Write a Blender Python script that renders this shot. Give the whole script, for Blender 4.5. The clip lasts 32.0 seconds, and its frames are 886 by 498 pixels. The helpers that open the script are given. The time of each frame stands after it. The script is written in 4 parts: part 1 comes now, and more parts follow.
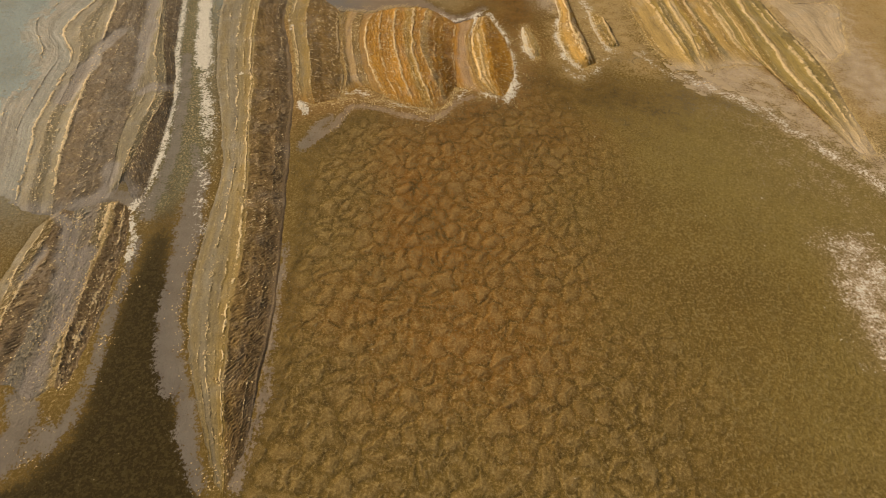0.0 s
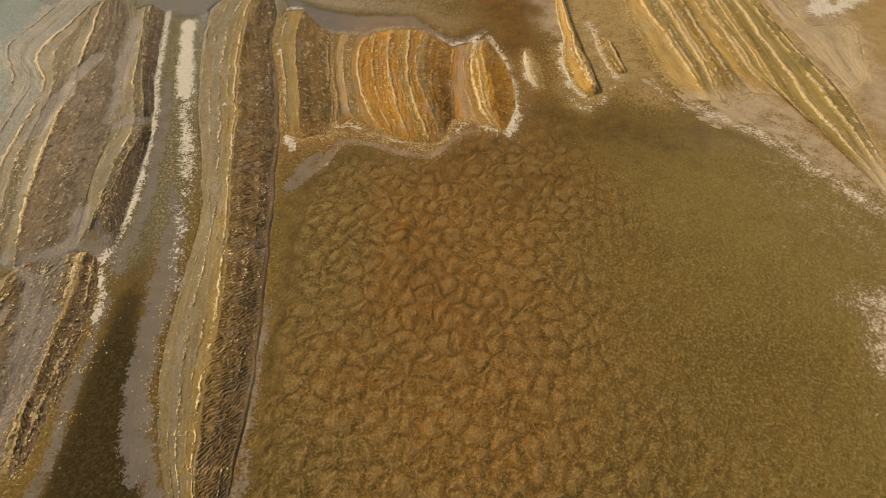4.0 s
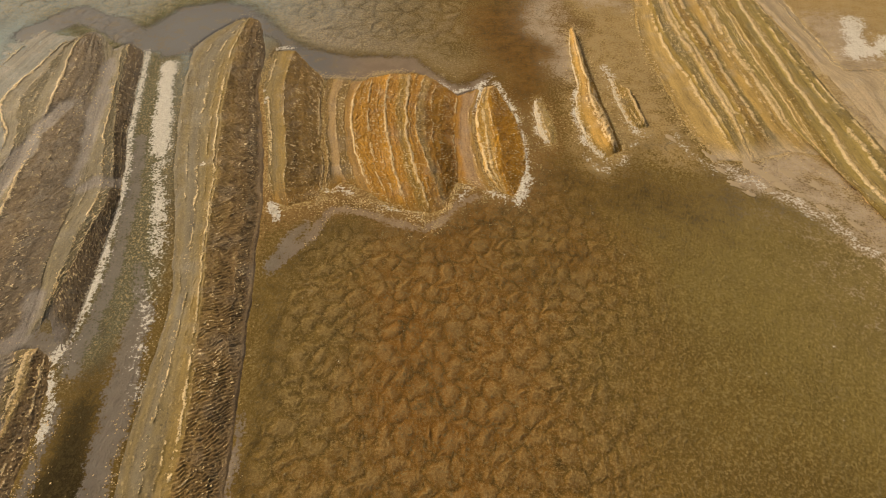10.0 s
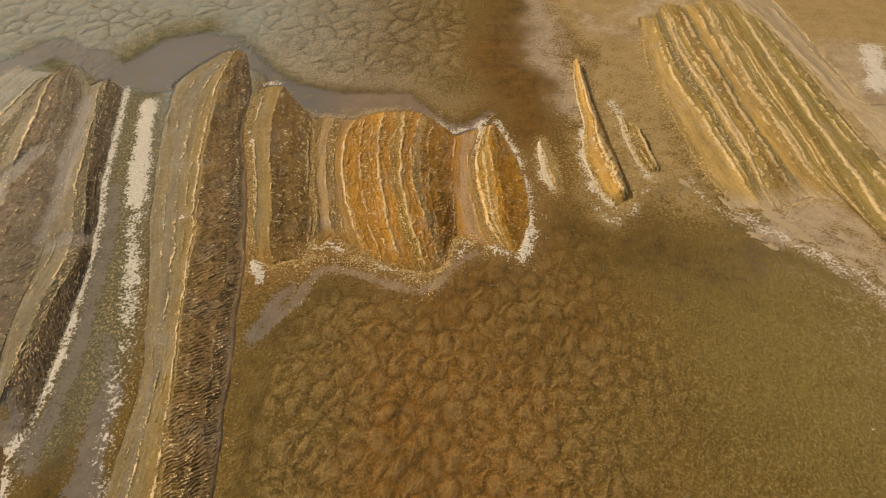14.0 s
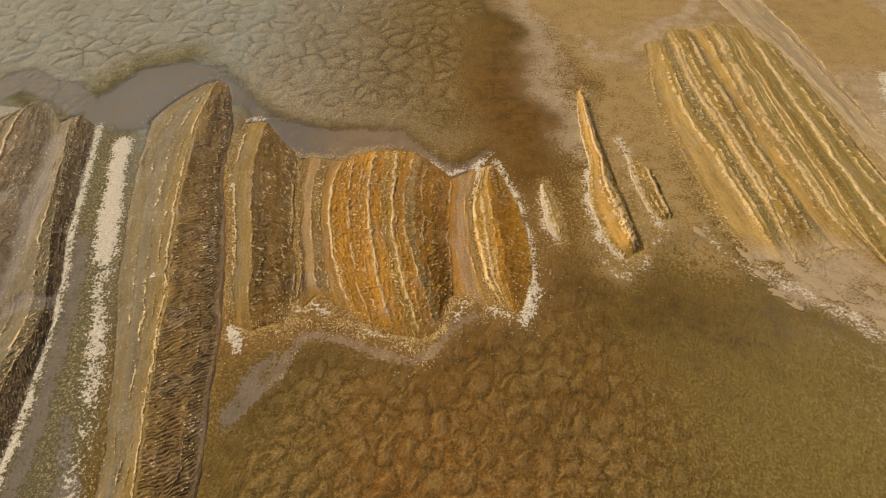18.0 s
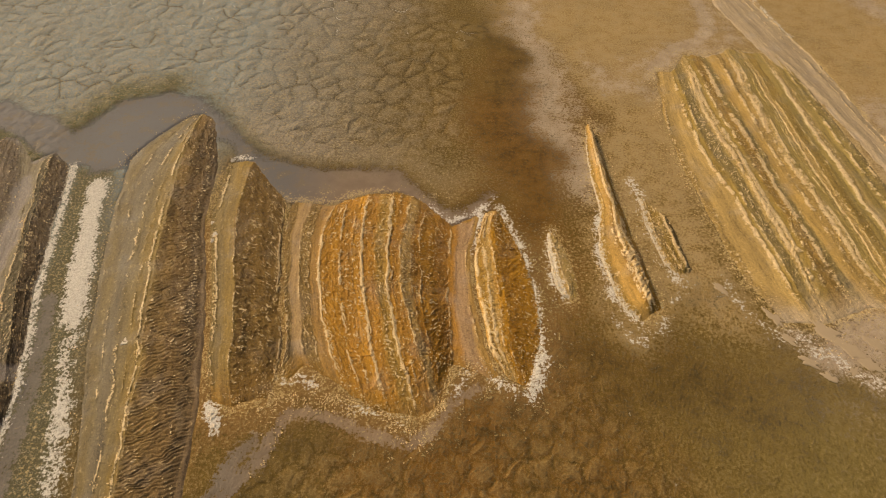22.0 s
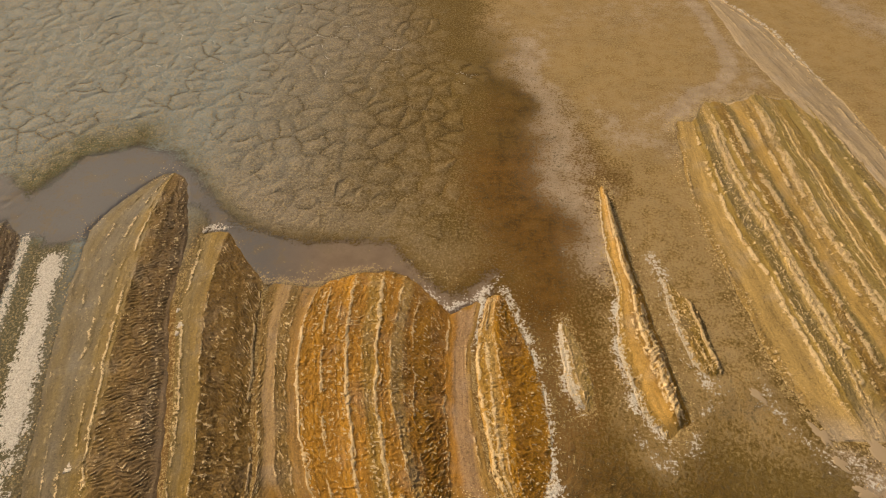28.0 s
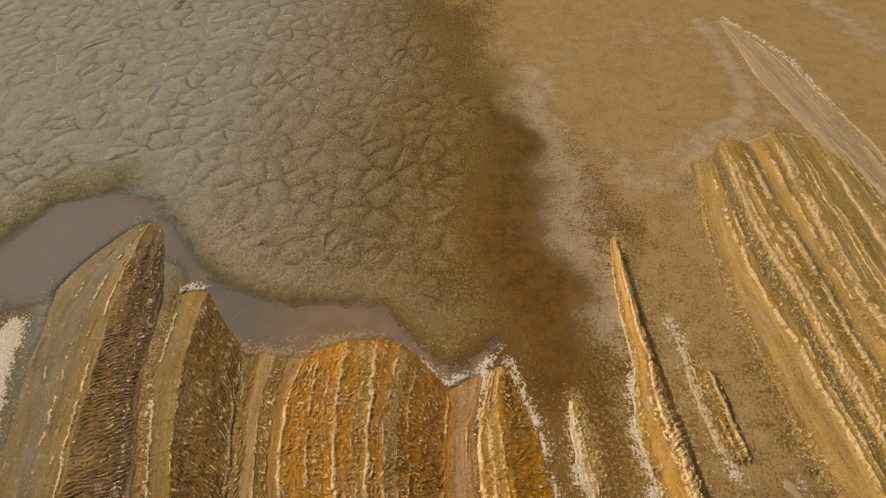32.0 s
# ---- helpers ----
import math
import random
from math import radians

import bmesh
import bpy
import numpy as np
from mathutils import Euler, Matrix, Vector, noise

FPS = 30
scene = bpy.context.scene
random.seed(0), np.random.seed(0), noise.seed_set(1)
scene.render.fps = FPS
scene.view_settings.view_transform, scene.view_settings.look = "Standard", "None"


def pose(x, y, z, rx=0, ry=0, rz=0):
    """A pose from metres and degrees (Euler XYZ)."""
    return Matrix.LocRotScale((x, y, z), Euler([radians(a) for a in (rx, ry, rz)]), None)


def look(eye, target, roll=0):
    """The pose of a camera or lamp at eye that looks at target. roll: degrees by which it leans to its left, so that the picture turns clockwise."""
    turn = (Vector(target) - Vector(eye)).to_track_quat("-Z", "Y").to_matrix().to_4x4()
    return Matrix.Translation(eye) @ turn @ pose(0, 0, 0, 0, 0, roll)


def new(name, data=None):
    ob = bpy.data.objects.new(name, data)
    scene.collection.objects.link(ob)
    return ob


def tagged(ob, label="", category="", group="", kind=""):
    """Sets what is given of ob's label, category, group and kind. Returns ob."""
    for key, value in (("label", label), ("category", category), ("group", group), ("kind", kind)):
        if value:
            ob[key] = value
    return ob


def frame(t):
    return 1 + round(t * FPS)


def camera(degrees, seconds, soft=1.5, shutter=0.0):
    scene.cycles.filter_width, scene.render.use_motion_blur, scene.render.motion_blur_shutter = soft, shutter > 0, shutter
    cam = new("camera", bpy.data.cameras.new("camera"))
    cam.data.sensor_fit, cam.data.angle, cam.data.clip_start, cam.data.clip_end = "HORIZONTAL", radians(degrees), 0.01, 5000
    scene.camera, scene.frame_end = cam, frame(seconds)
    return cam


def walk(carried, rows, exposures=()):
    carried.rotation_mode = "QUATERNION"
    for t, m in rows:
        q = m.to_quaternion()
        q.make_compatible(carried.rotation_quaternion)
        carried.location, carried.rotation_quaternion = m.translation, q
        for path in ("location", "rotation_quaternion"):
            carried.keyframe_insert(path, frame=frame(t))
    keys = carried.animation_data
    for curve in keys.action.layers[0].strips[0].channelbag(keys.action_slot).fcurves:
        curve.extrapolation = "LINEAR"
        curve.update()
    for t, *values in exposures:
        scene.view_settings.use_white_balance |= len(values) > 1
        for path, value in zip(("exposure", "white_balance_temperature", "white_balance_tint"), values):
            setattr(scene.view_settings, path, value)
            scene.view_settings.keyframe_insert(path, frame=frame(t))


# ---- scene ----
cam = camera(78.0, 32.0, soft=1.1)
# seconds, x, y, z, yaw, pitch, roll
ROWS = [
    (0.0, 0.00, 0.01, 70.05, 0.56, -51.49, 0.84),
    (0.5, 0.04, 1.51, 70.05, 0.51, -51.49, 0.84),
    (1.0, 0.07, 2.97, 70.03, 0.47, -51.49, 0.86),
    (1.5, 0.09, 4.41, 70.00, 0.43, -51.50, 0.87),
    (2.0, 0.10, 5.84, 69.96, 0.40, -51.52, 0.88),
    (2.5, 0.12, 7.28, 69.92, 0.39, -51.53, 0.89),
    (3.0, 0.12, 8.73, 69.89, 0.36, -51.56, 0.91),
    (3.5, 0.10, 10.20, 69.87, 0.32, -51.61, 0.95),
    (5.5, 0.07, 16.08, 69.78, 0.57, -51.70, 1.13),
    (6.0, 0.00, 17.59, 69.77, 0.59, -51.73, 1.19),
    (6.5, -0.04, 19.08, 69.76, 0.60, -51.75, 1.24),
    (7.0, -0.07, 20.57, 69.75, 0.62, -51.75, 1.27),
    (7.5, -0.08, 22.03, 69.72, 0.64, -51.74, 1.26),
    (8.0, -0.09, 23.48, 69.72, 0.66, -51.71, 1.25),
    (8.5, -0.09, 24.94, 69.73, 0.69, -51.68, 1.24),
    (9.0, -0.09, 26.41, 69.74, 0.72, -51.64, 1.21),
    (9.5, -0.10, 27.91, 69.76, 0.74, -51.59, 1.15),
    (10.0, -0.10, 29.43, 69.81, 0.75, -51.56, 1.09),
    (10.5, -0.10, 30.92, 69.84, 0.75, -51.53, 1.06),
    (11.0, -0.10, 32.36, 69.82, 0.75, -51.49, 1.05),
    (11.5, -0.10, 33.81, 69.80, 0.77, -51.45, 1.03),
    (12.0, -0.11, 35.29, 69.81, 0.79, -51.41, 0.98),
    (12.5, -0.11, 36.80, 69.82, 0.79, -51.36, 0.89),
    (13.0, -0.08, 38.33, 69.85, 0.78, -51.32, 0.82),
    (13.5, -0.07, 39.85, 69.86, 0.77, -51.27, 0.77),
    (14.0, -0.06, 41.36, 69.86, 0.75, -51.22, 0.75),
    (14.5, -0.06, 42.87, 69.87, 0.72, -51.18, 0.74),
    (16.5, -0.09, 48.79, 69.82, 0.49, -51.12, 0.75),
    (17.0, -0.03, 50.24, 69.79, 0.47, -51.12, 0.76),
    (17.5, 0.02, 51.71, 69.76, 0.42, -51.11, 0.78),
    (18.0, 0.07, 53.17, 69.73, 0.37, -51.11, 0.79),
    (18.5, 0.09, 54.61, 69.72, 0.34, -51.11, 0.80),
    (19.0, 0.07, 56.06, 69.72, 0.30, -51.12, 0.82),
    (19.5, 0.04, 57.53, 69.71, 0.29, -51.14, 0.84),
    (20.0, 0.04, 59.00, 69.70, 0.31, -51.15, 0.85),
    (20.5, 0.05, 60.47, 69.70, 0.32, -51.14, 0.85),
    (21.0, 0.04, 61.94, 69.70, 0.32, -51.13, 0.85),
    (21.5, 0.01, 63.40, 69.69, 0.34, -51.12, 0.84),
    (22.0, -0.03, 64.86, 69.69, 0.35, -51.12, 0.83),
    (22.5, -0.06, 66.32, 69.69, 0.37, -51.14, 0.83),
    (23.0, -0.08, 67.79, 69.70, 0.38, -51.16, 0.85),
    (23.5, -0.10, 69.26, 69.70, 0.40, -51.18, 0.87),
    (24.0, -0.11, 70.76, 69.69, 0.41, -51.18, 0.89),
    (24.5, -0.12, 72.26, 69.68, 0.41, -51.18, 0.89),
    (25.0, -0.10, 73.72, 69.67, 0.40, -51.17, 0.90),
    (25.5, -0.07, 75.15, 69.64, 0.39, -51.18, 0.93),
    (27.5, 0.02, 80.98, 69.71, 0.26, -51.20, 1.08),
    (28.0, 0.03, 82.49, 69.71, 0.29, -51.19, 1.02),
    (28.5, 0.04, 83.99, 69.69, 0.31, -51.16, 0.98),
    (29.0, 0.02, 85.49, 69.66, 0.30, -51.12, 0.97),
    (29.5, -0.02, 86.99, 69.65, 0.30, -51.09, 0.99),
    (30.0, -0.05, 88.48, 69.65, 0.31, -51.08, 1.00),
    (30.5, -0.05, 89.96, 69.64, 0.31, -51.08, 1.02),
    (31.0, -0.04, 91.42, 69.64, 0.29, -51.08, 1.03),
    (31.5, -0.02, 92.88, 69.65, 0.27, -51.07, 1.03),
    (32.0, 0.00, 94.36, 69.62, 0.26, -51.05, 1.03),
]
walk(cam, [(t, pose(x, y, z, 0, 0, yaw) @ pose(0, 0, 0, 90 + pitch, 0, 0) @ pose(0, 0, 0, 0, 0, roll)) for t, x, y, z, yaw, pitch, roll in ROWS], [(0.0, -0.10, 7300.0, 6.0), (14.0, -0.12, 7300.0, 7.0), (20.0, -0.13, 7350.0, 9.0), (23.0, -0.16, 7450.0, 11.0), (28.0, -0.21, 7450.0, 11.0), (29.0, -0.31, 7450.0, 12.0), (32.0, -0.32, 7450.0, 12.0)])

# ---- light ----
SUN_FROM = Vector((-0.68, 0.46, 0.58)).normalized()
world = bpy.data.worlds.new("sky")
scene.world = world
world.use_nodes = True
wt = world.node_tree
sky = wt.nodes.new("ShaderNodeTexSky")
sky.sky_type, sky.sun_disc = "NISHITA", False
sky.sun_elevation = math.asin(SUN_FROM.z)
sky.sun_rotation = math.atan2(SUN_FROM.x, SUN_FROM.y)
sky.air_density, sky.dust_density = 1.0, 6.0
wt.nodes["Background"].inputs[1].default_value = 0.105
wt.links.new(sky.outputs[0], wt.nodes["Background"].inputs[0])
sun = new("sun", bpy.data.lights.new("sun", "SUN"))
sun.data.energy, sun.data.angle, sun.data.color = 2.75, radians(5.0), (1.0, 0.83, 0.61)
sun.matrix_world = look(SUN_FROM * 300, (0, 0, 0))

# ---- noise and distance on arrays ----
RNG = np.random.RandomState(7)
TABLE = RNG.rand(256, 256)


def value_noise(x, y, seed=0):
    """Smooth noise in 0..1."""
    xi, yi = np.floor(x), np.floor(y)
    fx, fy = x - xi, y - yi
    fx, fy = fx * fx * (3 - 2 * fx), fy * fy * (3 - 2 * fy)
    i, j = (xi.astype(int) + 37 * seed) & 255, (yi.astype(int) + 91 * seed) & 255
    i1, j1 = (i + 1) & 255, (j + 1) & 255
    a = TABLE[i, j] * (1 - fx) + TABLE[i1, j] * fx
    b = TABLE[i, j1] * (1 - fx) + TABLE[i1, j1] * fx
    return a * (1 - fy) + b * fy


def fbm(x, y, octaves=4, seed=0):
    total, amp, norm = 0.0, 1.0, 0.0
    for k in range(octaves):
        total = total + amp * value_noise(x * 2**k, y * 2**k, seed + 5 * k)
        norm += amp
        amp *= 0.5
    return total / norm


def cells(x, y, size, seed=0):
    """Distances, in cells, to the nearest and second nearest of scattered seeds, and a number for the cell."""
    gx, gy = np.floor(x / size), np.floor(y / size)
    f1, f2, mark = np.full(x.shape, 9.0), np.full(x.shape, 9.0), np.zeros(x.shape)
    for dx in (-1, 0, 1):
        for dy in (-1, 0, 1):
            i, j = (gx + dx).astype(int), (gy + dy).astype(int)
            jx = TABLE[(i + 13 * seed) & 255, (j + 7) & 255]
            jy = TABLE[(i + 101) & 255, (j + 29 * seed) & 255]
            d = np.hypot((i + jx) - x / size, (j + jy) - y / size)
            near = d < f1
            f2 = np.where(near, f1, np.minimum(f2, d))
            mark = np.where(near, jx, mark)
            f1 = np.where(near, d, f1)
    return f1, f2, mark


def line_distance(x, y, pts):
    best = np.full(x.shape, 1e9)
    for (ax, ay), (bx, by) in zip(pts[:-1], pts[1:]):
        ux, uy = bx - ax, by - ay
        t = np.clip(((x - ax) * ux + (y - ay) * uy) / (ux * ux + uy * uy + 1e-9), 0, 1)
        best = np.minimum(best, np.hypot(x - ax - t * ux, y - ay - t * uy))
    return best


def area_distance(x, y, pts):
    """Signed distance to a closed outline, positive inside."""
    inside = np.zeros(x.shape, bool)
    ring = list(pts) + [pts[0]]
    for (ax, ay), (bx, by) in zip(ring[:-1], ring[1:]):
        if ay != by:
            inside ^= ((ay > y) != (by > y)) & (x < (bx - ax) * (y - ay) / (by - ay) + ax)
    d = line_distance(x, y, ring)
    return np.where(inside, d, -d)


def smooth(a, b, v):
    t = np.clip((v - a) / (b - a), 0, 1)
    return t * t * (3 - 2 * t)


# ---- materials ----
class Nodes:
    """A short way to write a node material."""

    def __init__(self, name):
        self.mat = bpy.data.materials.new(name)
        self.mat.use_nodes = True
        self.tree = self.mat.node_tree
        self.bsdf = self.tree.nodes["Principled BSDF"]

    def node(self, kind, **values):
        n = self.tree.nodes.new(kind)
        if "attribute_name" in values:
            n.attribute_name = values["attribute_name"]
        if "operation" in values:
            n.operation, n.use_clamp = values["operation"], values["use_clamp"]
        if "interpolation_type" in values:
            n.interpolation_type = values["interpolation_type"]
        if "data_type" in values:
            n.data_type = values["data_type"]
        return n

    def link(self, a, b):
        self.tree.links.new(a, b)

    def attr(self, name):
        return self.node("ShaderNodeAttribute", attribute_name=name).outputs["Fac"]

    def math(self, op, a, b=0.0, clamp=False):
        n = self.node("ShaderNodeMath", operation=op, use_clamp=clamp)
        for socket, v in zip(n.inputs, (a, b)):
            if isinstance(v, (int, float)):
                socket.default_value = v
            else:
                self.link(v, socket)
        return n.outputs[0]

    def step(self, v, low, high):
        n = self.node("ShaderNodeMapRange", interpolation_type="SMOOTHSTEP")
        self.link(v, n.inputs[0])
        n.inputs[1].default_value, n.inputs[2].default_value = low, high
        return n.outputs[0]

    def mix(self, fac, a, b):
        n = self.node("ShaderNodeMix", data_type="RGBA")
        for socket, v in zip((n.inputs[0], n.inputs[6], n.inputs[7]), (fac, a, b)):
            if isinstance(v, (int, float)):
                socket.default_value = v
            elif isinstance(v, tuple):
                socket.default_value = (*v, 1)
            else:
                self.link(v, socket)
        return n.outputs[2]

    def place(self, scale=(1, 1, 1), uv=False):
        c = self.node("ShaderNodeTexCoord").outputs["UV"] if uv else self.node("ShaderNodeNewGeometry").outputs["Position"]
        m = self.node("ShaderNodeMapping")
        m.inputs["Scale"].default_value = scale
        self.link(c, m.inputs["Vector"])
        return m.outputs[0]

    def noise(self, where, scale, detail=4.0, rough=0.55):
        n = self.node("ShaderNodeTexNoise")
        n.inputs["Scale"].default_value, n.inputs["Detail"].default_value, n.inputs["Roughness"].default_value = scale, detail, rough
        self.link(where, n.inputs["Vector"])
        return n.outputs["Fac"]

    def finish(self, colour, rough, bumps=()):
        if isinstance(colour, tuple):
            self.bsdf.inputs["Base Color"].default_value = (*colour, 1)
        else:
            self.link(colour, self.bsdf.inputs["Base Color"])
        if isinstance(rough, (int, float)):
            self.bsdf.inputs["Roughness"].default_value = rough
        else:
            self.link(rough, self.bsdf.inputs["Roughness"])
        last = None
        for height, strength, distance in bumps:
            b = self.node("ShaderNodeBump")
            b.inputs["Strength"].default_value, b.inputs["Distance"].default_value = strength, distance
            self.link(height, b.inputs["Height"])
            if last:
                self.link(last, b.inputs["Normal"])
            last = b.outputs[0]
        if last:
            self.link(last, self.bsdf.inputs["Normal"])
        return self.mat


def lakebed_material():
    n = Nodes("lakebed")
    p = n.place()
    big, mid, fine, grit, dust = n.noise(p, 0.05, 3), n.noise(p, 0.35, 4), n.noise(p, 1.2, 4, 0.65), n.noise(p, 2.4, 3, 0.7), n.noise(p, 6.0, 2, 0.6)
    ragged = n.math("ADD", n.math("MULTIPLY", n.math("SUBTRACT", grit, 0.5), 1.1), n.math("ADD", n.math("MULTIPLY", n.math("SUBTRACT", fine, 0.5), 0.9), n.math("MULTIPLY", n.math("SUBTRACT", mid, 0.5), 0.9)))

    def zone(name, low=0.40, high=0.60, rag=1.0):
        return n.step(n.math("ADD", n.attr(name), n.math("MULTIPLY", ragged, rag)), low, high)

    crack, dome = n.attr("crack"), n.attr("dome")
    # puffs of mat with creases between them; their soft shading is put into colour
    shift = n.node("ShaderNodeTexNoise")
    shift.inputs["Scale"].default_value, shift.inputs["Detail"].default_value = 0.32, 1.5
    n.link(p, shift.inputs["Vector"])
    moved = n.node("ShaderNodeVectorMath")
    moved.operation = "MULTIPLY_ADD"
    moved.inputs[1].default_value = (3.6, 3.6, 0.0)
    n.link(shift.outputs["Color"], moved.inputs[0])
    n.link(p, moved.inputs[2])
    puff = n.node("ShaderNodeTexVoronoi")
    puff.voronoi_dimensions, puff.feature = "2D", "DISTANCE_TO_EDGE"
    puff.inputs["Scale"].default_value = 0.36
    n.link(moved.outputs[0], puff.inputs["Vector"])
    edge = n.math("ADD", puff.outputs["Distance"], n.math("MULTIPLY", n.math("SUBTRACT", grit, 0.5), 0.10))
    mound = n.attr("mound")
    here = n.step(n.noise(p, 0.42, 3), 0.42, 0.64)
    crease_shade = n.math("MULTIPLY", n.math("ADD", n.math("MULTIPLY", n.step(edge, 0.22, 0.0), 0.65), n.math("MULTIPLY", n.step(edge, 0.07, 0.0), 0.35)), n.math("MULTIPLY", mound, n.math("ADD", 0.12, n.math("MULTIPLY", here, 0.88))))
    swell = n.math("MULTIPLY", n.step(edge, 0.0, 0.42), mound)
    # algal mat
    col = n.mix(n.step(big, 0.35, 0.65), (0.138, 0.086, 0.018), (0.165, 0.105, 0.024))
    col = n.mix(zone("olive", 0.0, 1.0, 0.5), col, (0.205, 0.150, 0.042))
    col = n.mix(zone("rust", 0.0, 1.0, 0.7), col, (0.215, 0.092, 0.012))
    col = n.mix(zone("sand", 0.2, 0.8, 0.8), col, n.mix(n.step(mid, 0.3, 0.7), (0.355, 0.232, 0.088), (0.445, 0.310, 0.145)))
    col = n.mix(zone("grey", 0.1, 0.9, 0.6), col, (0.245, 0.190, 0.128))
    # blue-grey mud of the far left, with sky haze put into the colour
    col = n.mix(zone("blue", 0.0, 1.0, 0.3), col, (0.268, 0.316, 0.308))
    col = n.mix(zone("moss", 0.2, 0.8, 0.6), col, (0.122, 0.114, 0.062))
    col = n.mix(zone("apron", 0.2, 0.8, 0.9), col, (0.235, 0.130, 0.040))
    col = n.mix(n.math("MULTIPLY", zone("pale", 0.0, 0.9, 0.3), 0.55), col, (0.330, 0.238, 0.150))
    col = n.mix(zone("pale", 0.36, 0.62, 0.8), col, n.mix(n.step(mid, 0.35, 0.65), (0.400, 0.300, 0.200), (0.520, 0.405, 0.285)))
    col = n.mix(zone("green", 0.0, 0.9, 0.8), col, (0.098, 0.100, 0.038))
    col = n.mix(n.math("MULTIPLY", n.step(n.noise(p, 0.11, 4, 0.6), 0.44, 0.66), 0.20), col, (0.100, 0.066, 0.018))
    # mottling of mounds: pale tops, dark cracks, and relief shading put into the colour
    soft_dome = n.step(n.math("ADD", dome, n.math("MULTIPLY", ragged, 0.35)), 0.05, 0.95)
    col = n.mix(n.math("MULTIPLY", soft_dome, 0.36), col, n.mix(n.attr("grey"), (0.330, 0.228, 0.098), (0.430, 0.375, 0.290)))
    col = n.mix(n.math("MULTIPLY", n.step(n.math("ADD", crack, n.math("MULTIPLY", ragged, 0.35)), 0.10, 0.90), 0.80), col, (0.070, 0.045, 0.014))
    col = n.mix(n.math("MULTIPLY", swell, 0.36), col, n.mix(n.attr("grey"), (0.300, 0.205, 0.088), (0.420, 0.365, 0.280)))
    col = n.mix(n.math("MULTIPLY", crease_shade, 0.86), col, n.mix(n.attr("grey"), (0.072, 0.046, 0.012), (0.085, 0.072, 0.050)))
    # tufts and salt grains
    tuft = n.math("MULTIPLY", n.step(grit, 0.51, 0.62), n.step(fine, 0.36, 0.58))
    col = n.mix(n.math("MULTIPLY", tuft, n.math("ADD", 0.30, n.math("MULTIPLY", n.attr("tuft"), 0.60))), col, (0.46, 0.34, 0.155))
    col = n.mix(n.math("MULTIPLY", n.step(dust, 0.52, 0.66), n.math("SUBTRACT", 0.26, n.math("MULTIPLY", n.attr("olive"), 0.12))), col, (0.42, 0.30, 0.13))
    col = n.mix(n.math("MULTIPLY", n.step(grit, 0.48, 0.34), 0.24), col, (0.070, 0.047, 0.014))
    col = n.mix(n.math("MULTIPLY", n.step(dust, 0.46, 0.32), 0.22), col, (0.070, 0.047, 0.014))
    grain = n.math("ADD", n.attr("grey"), n.math("MULTIPLY", n.attr("moss"), 0.8), True)
    col = n.mix(n.math("MULTIPLY", n.math("MULTIPLY", n.step(dust, 0.52, 0.62), n.step(fine, 0.38, 0.58)), n.math("MULTIPLY", grain, 0.46)), col, (0.50, 0.445, 0.345))
    col = n.mix(n.math("MULTIPLY", n.step(dust, 0.47, 0.36), n.math("MULTIPLY", grain, 0.34)), col, (0.085, 0.068, 0.042))
    col = n.mix(n.math("MULTIPLY", zone("dark", 0.14, 0.86, 1.0), 0.88), col, n.mix(n.step(n.math("ADD", fine, n.math("MULTIPLY", ragged, 0.3)), 0.40, 0.66), (0.018, 0.012, 0.003), (0.042, 0.030, 0.008)))
    silt = n.step(n.math("ADD", n.attr("silt"), n.math("MULTIPLY", ragged, 0.9)), 0.40, 0.60)
    col = n.mix(n.math("MULTIPLY", silt, 0.80), col, n.mix(n.step(mid, 0.3, 0.7), n.mix(n.attr("west"), (0.275, 0.195, 0.125), (0.178, 0.152, 0.128)), n.mix(n.attr("west"), (0.325, 0.235, 0.155), (0.220, 0.190, 0.162))))
    mud = n.step(n.math("ADD", n.attr("mud"), n.math("MULTIPLY", ragged, 0.5)), 0.38, 0.62)
    clay = n.mix(n.attr("west"), n.mix(n.step(mid, 0.3, 0.7), (0.205, 0.148, 0.102), (0.262, 0.192, 0.138)), (0.142, 0.132, 0.128))
    clay = n.mix(n.math("MULTIPLY", n.step(n.math("ADD", mid, n.math("MULTIPLY", ragged, 0.25)), 0.50, 0.66), 0.5), clay, (0.180, 0.136, 0.082))
    clay = n.mix(n.math("MULTIPLY", n.step(grit, 0.60, 0.68), 0.55), clay, (0.115, 0.088, 0.064))
    col = n.mix(n.math("MULTIPLY", mud, 0.90), col, clay)
    crumbs = n.math("MULTIPLY", n.step(n.math("ADD", n.attr("crumb"), n.math("MULTIPLY", ragged, 1.3)), 0.50, 0.78), n.step(dust, 0.40, 0.58))
    col = n.mix(n.math("MULTIPLY", crumbs, 0.85), col, (0.56, 0.41, 0.18))
    crust = n.step(n.math("ADD", n.attr("salt"), n.math("MULTIPLY", ragged, 0.9)), 0.42, 0.60)
    col = n.mix(n.math("MULTIPLY", crust, 0.88), col, n.mix(n.step(dust, 0.35, 0.6), (0.54, 0.48, 0.38), (0.82, 0.77, 0.67)))
    n.bsdf.inputs["Specular IOR Level"].default_value = 0.12
    rough = n.math("SUBTRACT", 0.84, n.math("MULTIPLY", mud, 0.18))
    calm = n.math("SUBTRACT", 1.0, n.math("MULTIPLY", mud, 0.85))
    return n.finish(col, rough, ((n.math("MULTIPLY", dust, calm), 0.65, 0.12), (n.math("MULTIPLY", grit, calm), 0.5, 0.24), (n.math("MULTIPLY", fine, calm), 0.4, 0.35), (swell, 0.34, 0.50)))


